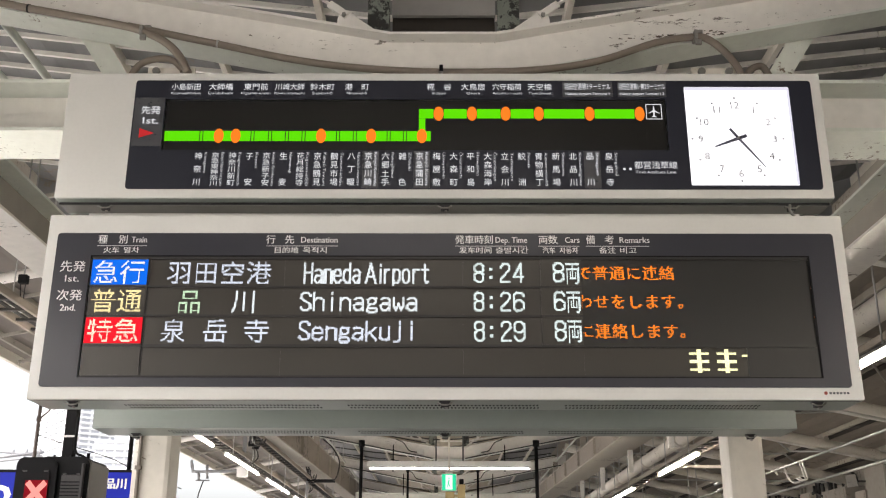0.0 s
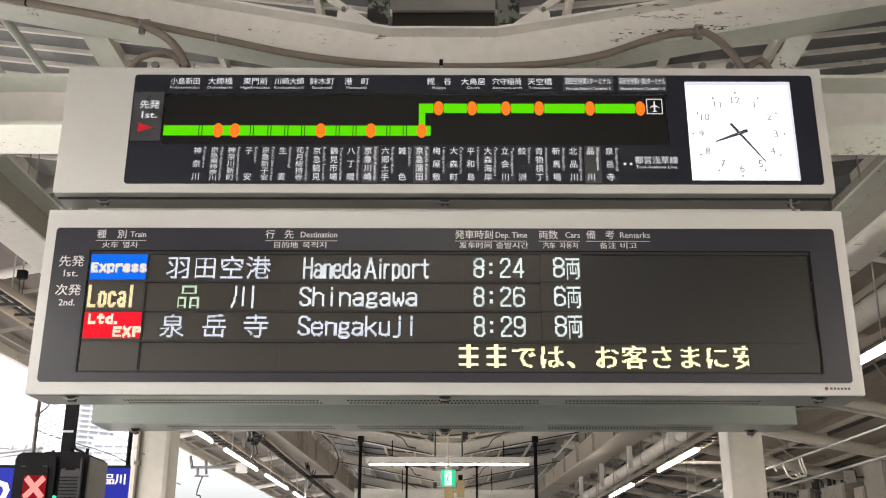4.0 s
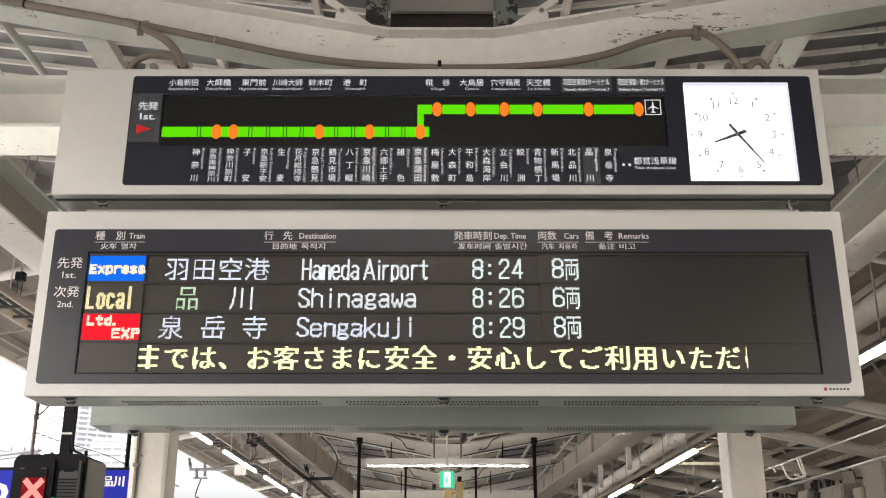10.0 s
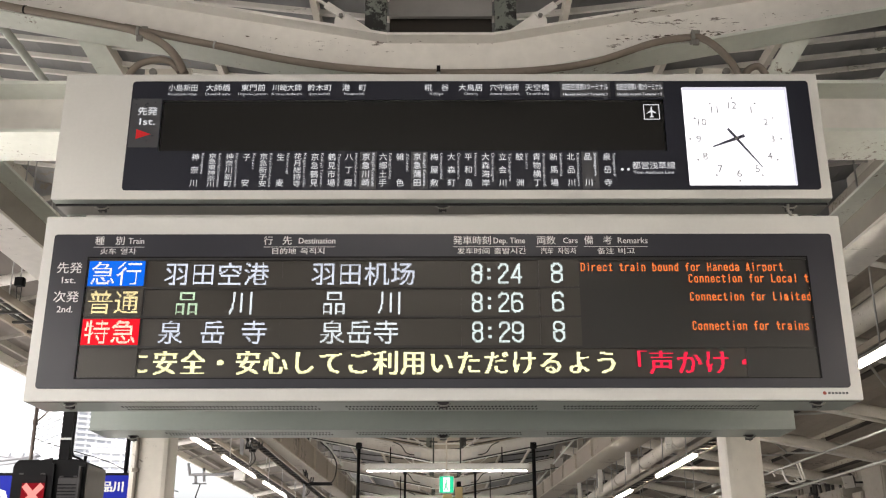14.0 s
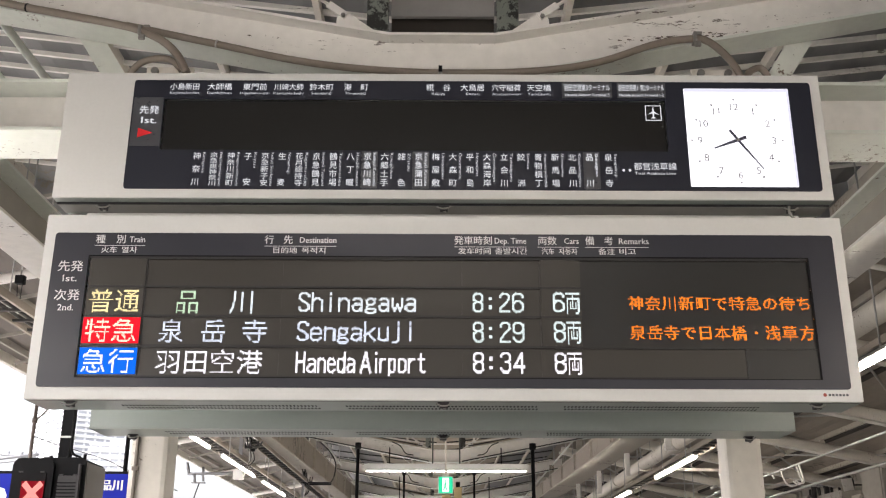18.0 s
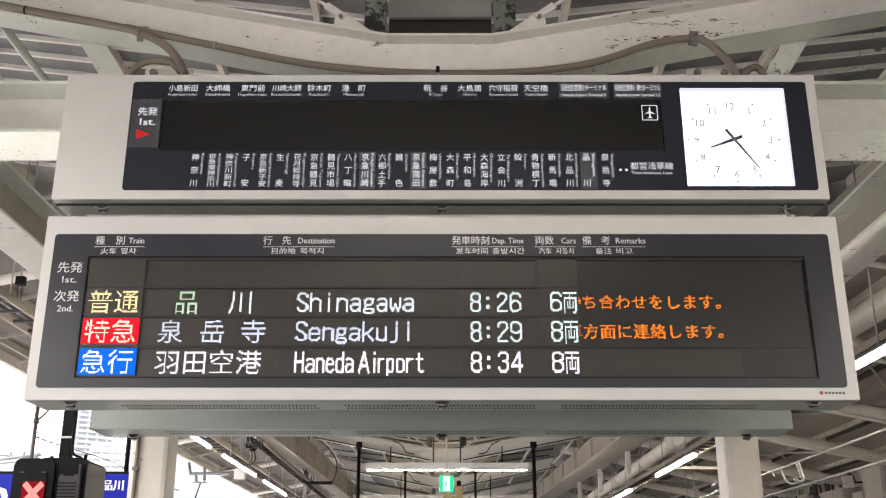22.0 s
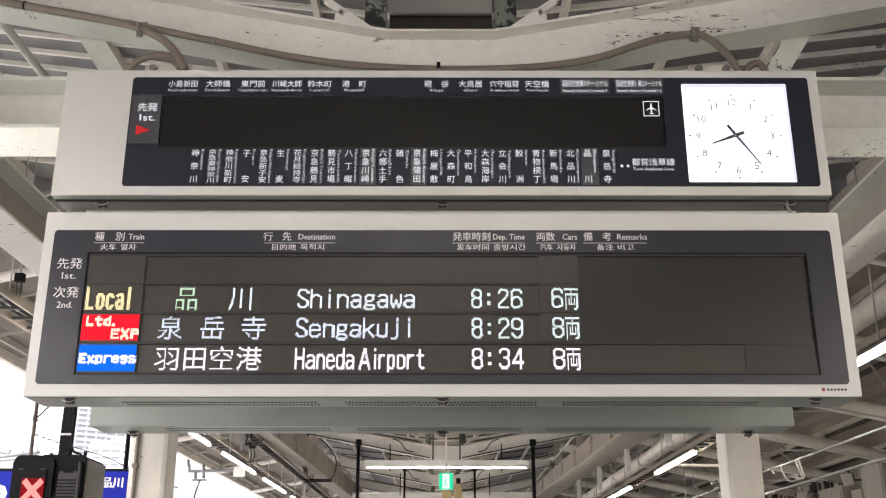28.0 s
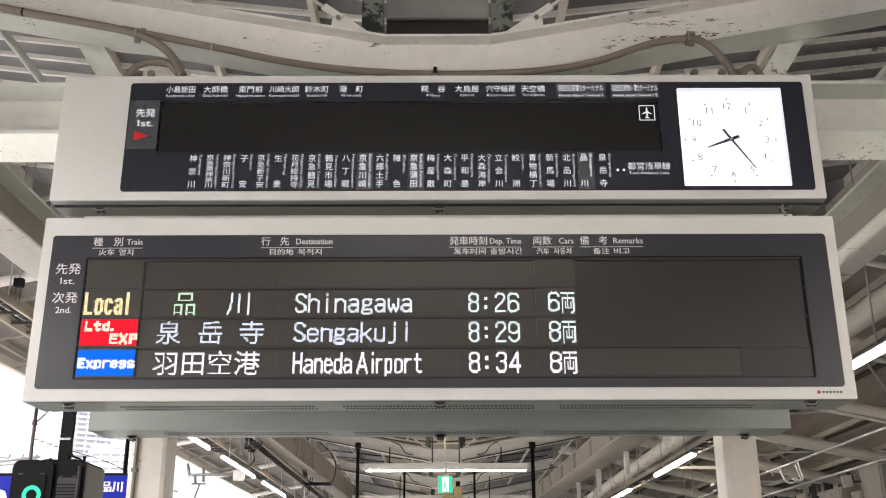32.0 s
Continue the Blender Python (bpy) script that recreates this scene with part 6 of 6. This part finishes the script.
for z0, z1, r in ((5.36, 5.50, 0.05), (5.50, 5.38, 0.035), (5.24, 5.37, 0.03)):
    part("beam", tube(bmesh.new(), [(-16.0, 30, z0 - 0.2), (-13.05, 30, z0), (-11.85, 30, z1)], r, 7), MASTGREY, GANTRY)
for q in (-13.4, -12.8, -12.4, -12.0):
    part("insulator", tube(bmesh.new(), [(q, 30, 5.36), (q + 0.06, 30, 5.58)], 0.045, 7), MASTGREY, GANTRY)


CB = thing("catenary_bracket", (-3.9, 18.0, 3.6), "grey line bracket with insulators under the canopy edge", "bracket")
CBX, CBZ = -4.45, 3.612
part("arm", tube(bmesh.new(), [(CBX, 18, CBZ), (CBX + 0.65, 18, CBZ + 0.01), (CBX + 0.85, 18, CBZ + 0.03)], 0.026, 8), MASTGREY, CB)
part("box", boxed(CBX + 0.80, CBX + 0.98, 17.95, 18.1, CBZ - 0.09, CBZ + 0.08, 0.01), FIXTURE, CB)
part("stem", boxed(CBX + 0.87, CBX + 0.93, 18.0, 18.06, CBZ + 0.08, roof_z(CBX + 0.9) - 0.03), MASTGREY, CB)
for q, h0, h1 in ((0.02, 0.0, 0.13), (0.0, 0.06, 0.20), (0.28, -0.12, 0.12), (0.14, -0.16, 0.0)):
    part("insulator", tube(bmesh.new(), [(CBX + q, 18, CBZ + h0), (CBX + q - 0.02, 18, CBZ + h1)], 0.026, 8), MASTGREY, CB)
part("cross_bar", boxed(CBX + 0.08, CBX + 0.32, 17.98, 18.02, CBZ - 0.163, CBZ - 0.137), MASTGREY, CB)
part("drop_wire", tube(bmesh.new(), curve_pts([(CBX + 0.22, 18, CBZ - 0.14), (CBX + 0.14, 18, CBZ - 0.45), (CBX + 0.22, 18, CBZ - 0.56), (CBX + 0.20, 18, CBZ - 1.3)]), 0.012, 5), CABLE, CB)
solid("overhead_wire", tube(bmesh.new(), curve_pts([(-5.05, 12.5, 3.46), (-4.72, 12.5, 3.348), (-4.142, 12.5, 3.182), (-3.845, 12.5, 3.053), (-3.2, 12.5, 2.80)]), 0.006, 5), CABLE, "dark cable slanting across the open side", "wire", "overhead wires")

# ---- over the tracks on the covered side ----
for x, z, r in ((4.75, 3.275, 0.014), (5.85, 3.275, 0.021)):
    rod = thing("hanging_rail", (x, 12, z), "thin pale rod hung along the track roof", "rail", "hanging rails")
    part("rod", tube(bmesh.new(), [(x, 8, z), (x, 46, z)], r, 6), GALV, rod)
    for k in range(6):
        y = 19.3 + 5.3 * k
        part("hanger_rod", tube(bmesh.new(), [(x, y, z), (x, y, roof_z(x) - 0.03)], 0.01, 5), GALV, rod)
    if x < 5:
        for y in (13.52, 13.62):
            part("hook", tube(bmesh.new(), curve_pts([(x, y, z), (x + 0.03, y, z - 0.12), (x + 0.055, y, z - 0.215), (x + 0.03, y, z - 0.25), (x - 0.02, y, z - 0.245), (x - 0.06, y, z - 0.215)], 5), 0.012, 6), STEEL_W, rod, "bent pale hook")
        part("hook", tube(bmesh.new(), curve_pts([(x, 14.25, z), (x + 0.025, 14.25, z - 0.10), (x + 0.06, 14.25, z - 0.18), (x + 0.12, 14.25, z - 0.215), (x + 0.20, 14.25, z - 0.20)], 5), 0.013, 6), STEEL_W, rod, "bent pale hook")
        part("hook", tube(bmesh.new(), curve_pts([(x - 0.03, 14.75, z + 0.01), (x + 0.03, 14.75, z - 0.01), (x + 0.06, 14.75, z - 0.06)], 5), 0.013, 6), STEEL_W, rod, "short bent pale hook")
for k in range(13):
    y = 18.5 + 2.1 * k
    h = 0.32 + 0.16 * ((k * 7) % 4)
    z0 = 3.05 + 0.15 * ((k * 5) % 3)
    c = thing("wall_cabinet", (9.2, y, z0), "grey equipment box on the wall across the tracks", "cabinet", "wall cabinets")
    part("body", boxed(8.95 - 0.05 * (k % 3), 9.3, y, y + 0.7 + 0.35 * (k % 3), z0, z0 + h, 0.01), STEEL_D if k % 3 == 0 else WALL, c)
    part("lid", boxed(8.93 - 0.05 * (k % 3), 8.95 - 0.05 * (k % 3), y + 0.06, y + 0.6, z0 + 0.05, z0 + h - 0.05, 0.004), WALL, c)
    part("conduit", tube(bmesh.new(), curve_pts([(9.2, y + 0.2, z0 + h), (9.2, y + 0.2, z0 + h + 0.25), (9.1, y + 0.5, z0 + h + 0.4), (9.2, y + 0.95, z0 + h + 0.25), (9.22, y + 1.15, z0 - 0.6)]), 0.03, 6), CABLE, c)
    for q in (1.5, 1.75):
        part("riser", tube(bmesh.new(), [(9.22, y + q, 2.2), (9.22, y + q, 4.15)], 0.035, 6), STEEL_D if k % 2 else CABLE, c)
for y, x, z in ((15.6, 4.15, 3.2),):
    s = thing("insulator_arm", (x, y, z), "steel arm with a string of insulators", "insulator", "insulator arms")
    part("arm", beam(bmesh.new(), (3.4, y, 3.445), (x + 0.2, y, 3.43), 0.05, 0.04), STEEL, s)
    for k in range(3):
        part("shell", tube(bmesh.new(), [(x + 0.05 * k, y, z - 0.08 * k), (x + 0.015 + 0.05 * k, y, z - 0.04 - 0.08 * k)], 0.06, 8), GALV, s)
    part("loop", tube(bmesh.new(), curve_pts([(x + 0.1, y, 3.43), (x + 0.16, y, z - 0.2), (x + 0.3, y, z - 0.42), (x + 0.42, y, z - 0.2)]), 0.014, 5), GALV, s)


PLATE = thing("notice_plate", (8.98, 22.6, 3.82), "small tilted white plate on the wall across the tracks", "plate")
part("plate", beam(bmesh.new(), (8.86, 22.6, 3.93), (9.09, 22.6, 3.96), 0.02, 0.26), STEEL_W, PLATE)
part("arm", tube(bmesh.new(), [(8.98, 22.62, 3.94), (9.31, 22.62, 3.94)], 0.02, 6), CABLE, PLATE)
# cable bends and conduits that climb over the top of the wall
for y, w, h in ((20.55, 0.55, 0.30), (20.9, 0.40, 0.22), (21.9, 0.30, 0.16), (24.6, 0.70, 0.34), (25.0, 0.45, 0.26), (27.0, 0.60, 0.30), (29.4, 0.50, 0.24)):
    c = thing("wall_cable", (9.2, y, 3.4), "dark cable bent in a loop over the wall top", "cable", "wall cables")
    pts = [(9.22, y, 3.3), (9.22, y, 3.95), (9.20, y + w * 0.12, 3.95 + h * 0.75), (9.16, y + w * 0.5, 3.95 + h), (9.20, y + w * 0.88, 3.95 + h * 0.75), (9.22, y + w, 3.95), (9.22, y + w, 3.45)]
    part("run", tube(bmesh.new(), curve_pts(pts, 4), 0.036, 7), CABLE, c)
    for z in (3.55, 3.85):
        part("saddle", boxed(9.16, 9.30, y - 0.05, y + 0.05, z, z + 0.03), GALV, c)
for y, z0, z1, d, w in ((21.05, 3.40, 3.96, 0.22, 0.62), (22.0, 3.30, 3.70, 0.30, 0.55), (25.6, 3.45, 3.98, 0.20, 0.75), (26.7, 3.40, 3.86, 0.28, 0.65), (28.3, 3.45, 4.02, 0.22, 0.80)):
    c = thing("junction_box", (9.2, y, z0), "pale weathered junction box on the wall across the tracks", "box", "junction boxes")
    part("body", boxed(9.3 - d, 9.298, y, y + w, z0, z1, 0.012), STEEL_D, c)
    part("lid", boxed(9.28 - d, 9.3 - d, y + 0.04, y + w - 0.04, z0 + 0.04, z1 - 0.04, 0.006), STEEL_D, c)
    part("hasp", boxed(9.265 - d, 9.28 - d, y + w / 2 - 0.03, y + w / 2 + 0.03, z0 + 0.05, z0 + 0.11), BOLT, c)
    part("gland", tube(bmesh.new(), [(9.25, y + 0.12, z1 - 0.01), (9.25, y + 0.12, z1 + 0.16)], 0.03, 6), CABLE, c)


def motions():
    for d, at, plan in DRUMS:
        rows, now = [(0.0, plan[0][1])], plan[0][1]
        for t, side in plan[1:]:
            if side == now:
                continue
            rows += [(t - 0.0667, now), (t - 0.0334, now), (t, now)]
            n = 2 * abs(side - now)
            for k in range(1, n + 1):
                rows.append((t + k / 30, now + (side - now) * k / n))
            now = side
            rows += [(t + (n + 1) / 30, now), (t + (n + 2) / 30, now)]
        rows.append((32.0, now))
        walk(d, [(t, pose(*at, rx=-90 * s)) for t, s in rows if t < 32.0 or s == now])
    base = WORLD[lower]
    for ob, x_at, t_at, v, left, right, zc, start, stop in GLIDES:
        def where(t):
            return x_at - v * (t - t_at)
        t_in, t_out = t_at + (x_at - right) / v, t_at + (x_at - left) / v
        a, b = max(t_in, start), min(t_out, stop)
        if b <= a or b <= 0:
            continue
        a, b = round(a * 30) / 30, round(b * 30) / 30
        rows = []
        if a > 0.1:
            rows += [(0.0, where(a), DEEP_Y), (a - 0.0667, where(a), DEEP_Y), (a - 0.0334, where(a), DEEP_Y)]
        ts = sorted({round(t * 30) / 30 for t in (a, a + 0.0667, a + 0.1334, b - 0.1334, b - 0.0667, b, *(a + 0.6 * k for k in range(1, 30))) if a <= t <= b + 0.001})
        rows += [(t, where(t), RUN_Y) for t in ts]
        if b < 31.7:
            rows += [(b + 0.0334, where(b), DEEP_Y), (b + 0.0667, where(b), DEEP_Y), (32.0, where(b), DEEP_Y)]
        walk(ob, [(t, pose(x - base.x, y - base.y, zc - base.z)) for t, x, y in rows])
    for ob, at, d0, d1 in TURNS:
        walk(ob, [(0.0, pose(*at, ry=d0)), (16.0, pose(*at, ry=(d0 + d1) / 2)), (32.0, pose(*at, ry=d1))])
    p = Vector((SX, 5.902, SZ)) - WORLD[sg]
    walk(sig_face, [(0.0, pose(*p)), (31.20, pose(*p)), (31.2334, pose(*p)), (31.2667, pose(*p))] + [(31.2667 + k / 30, pose(*p, rz=45 * k)) for k in range(1, 5)] + [(31.4334, pose(*p, rz=180)), (31.4667, pose(*p, rz=180)), (32.0, pose(*p, rz=180))])


motions()
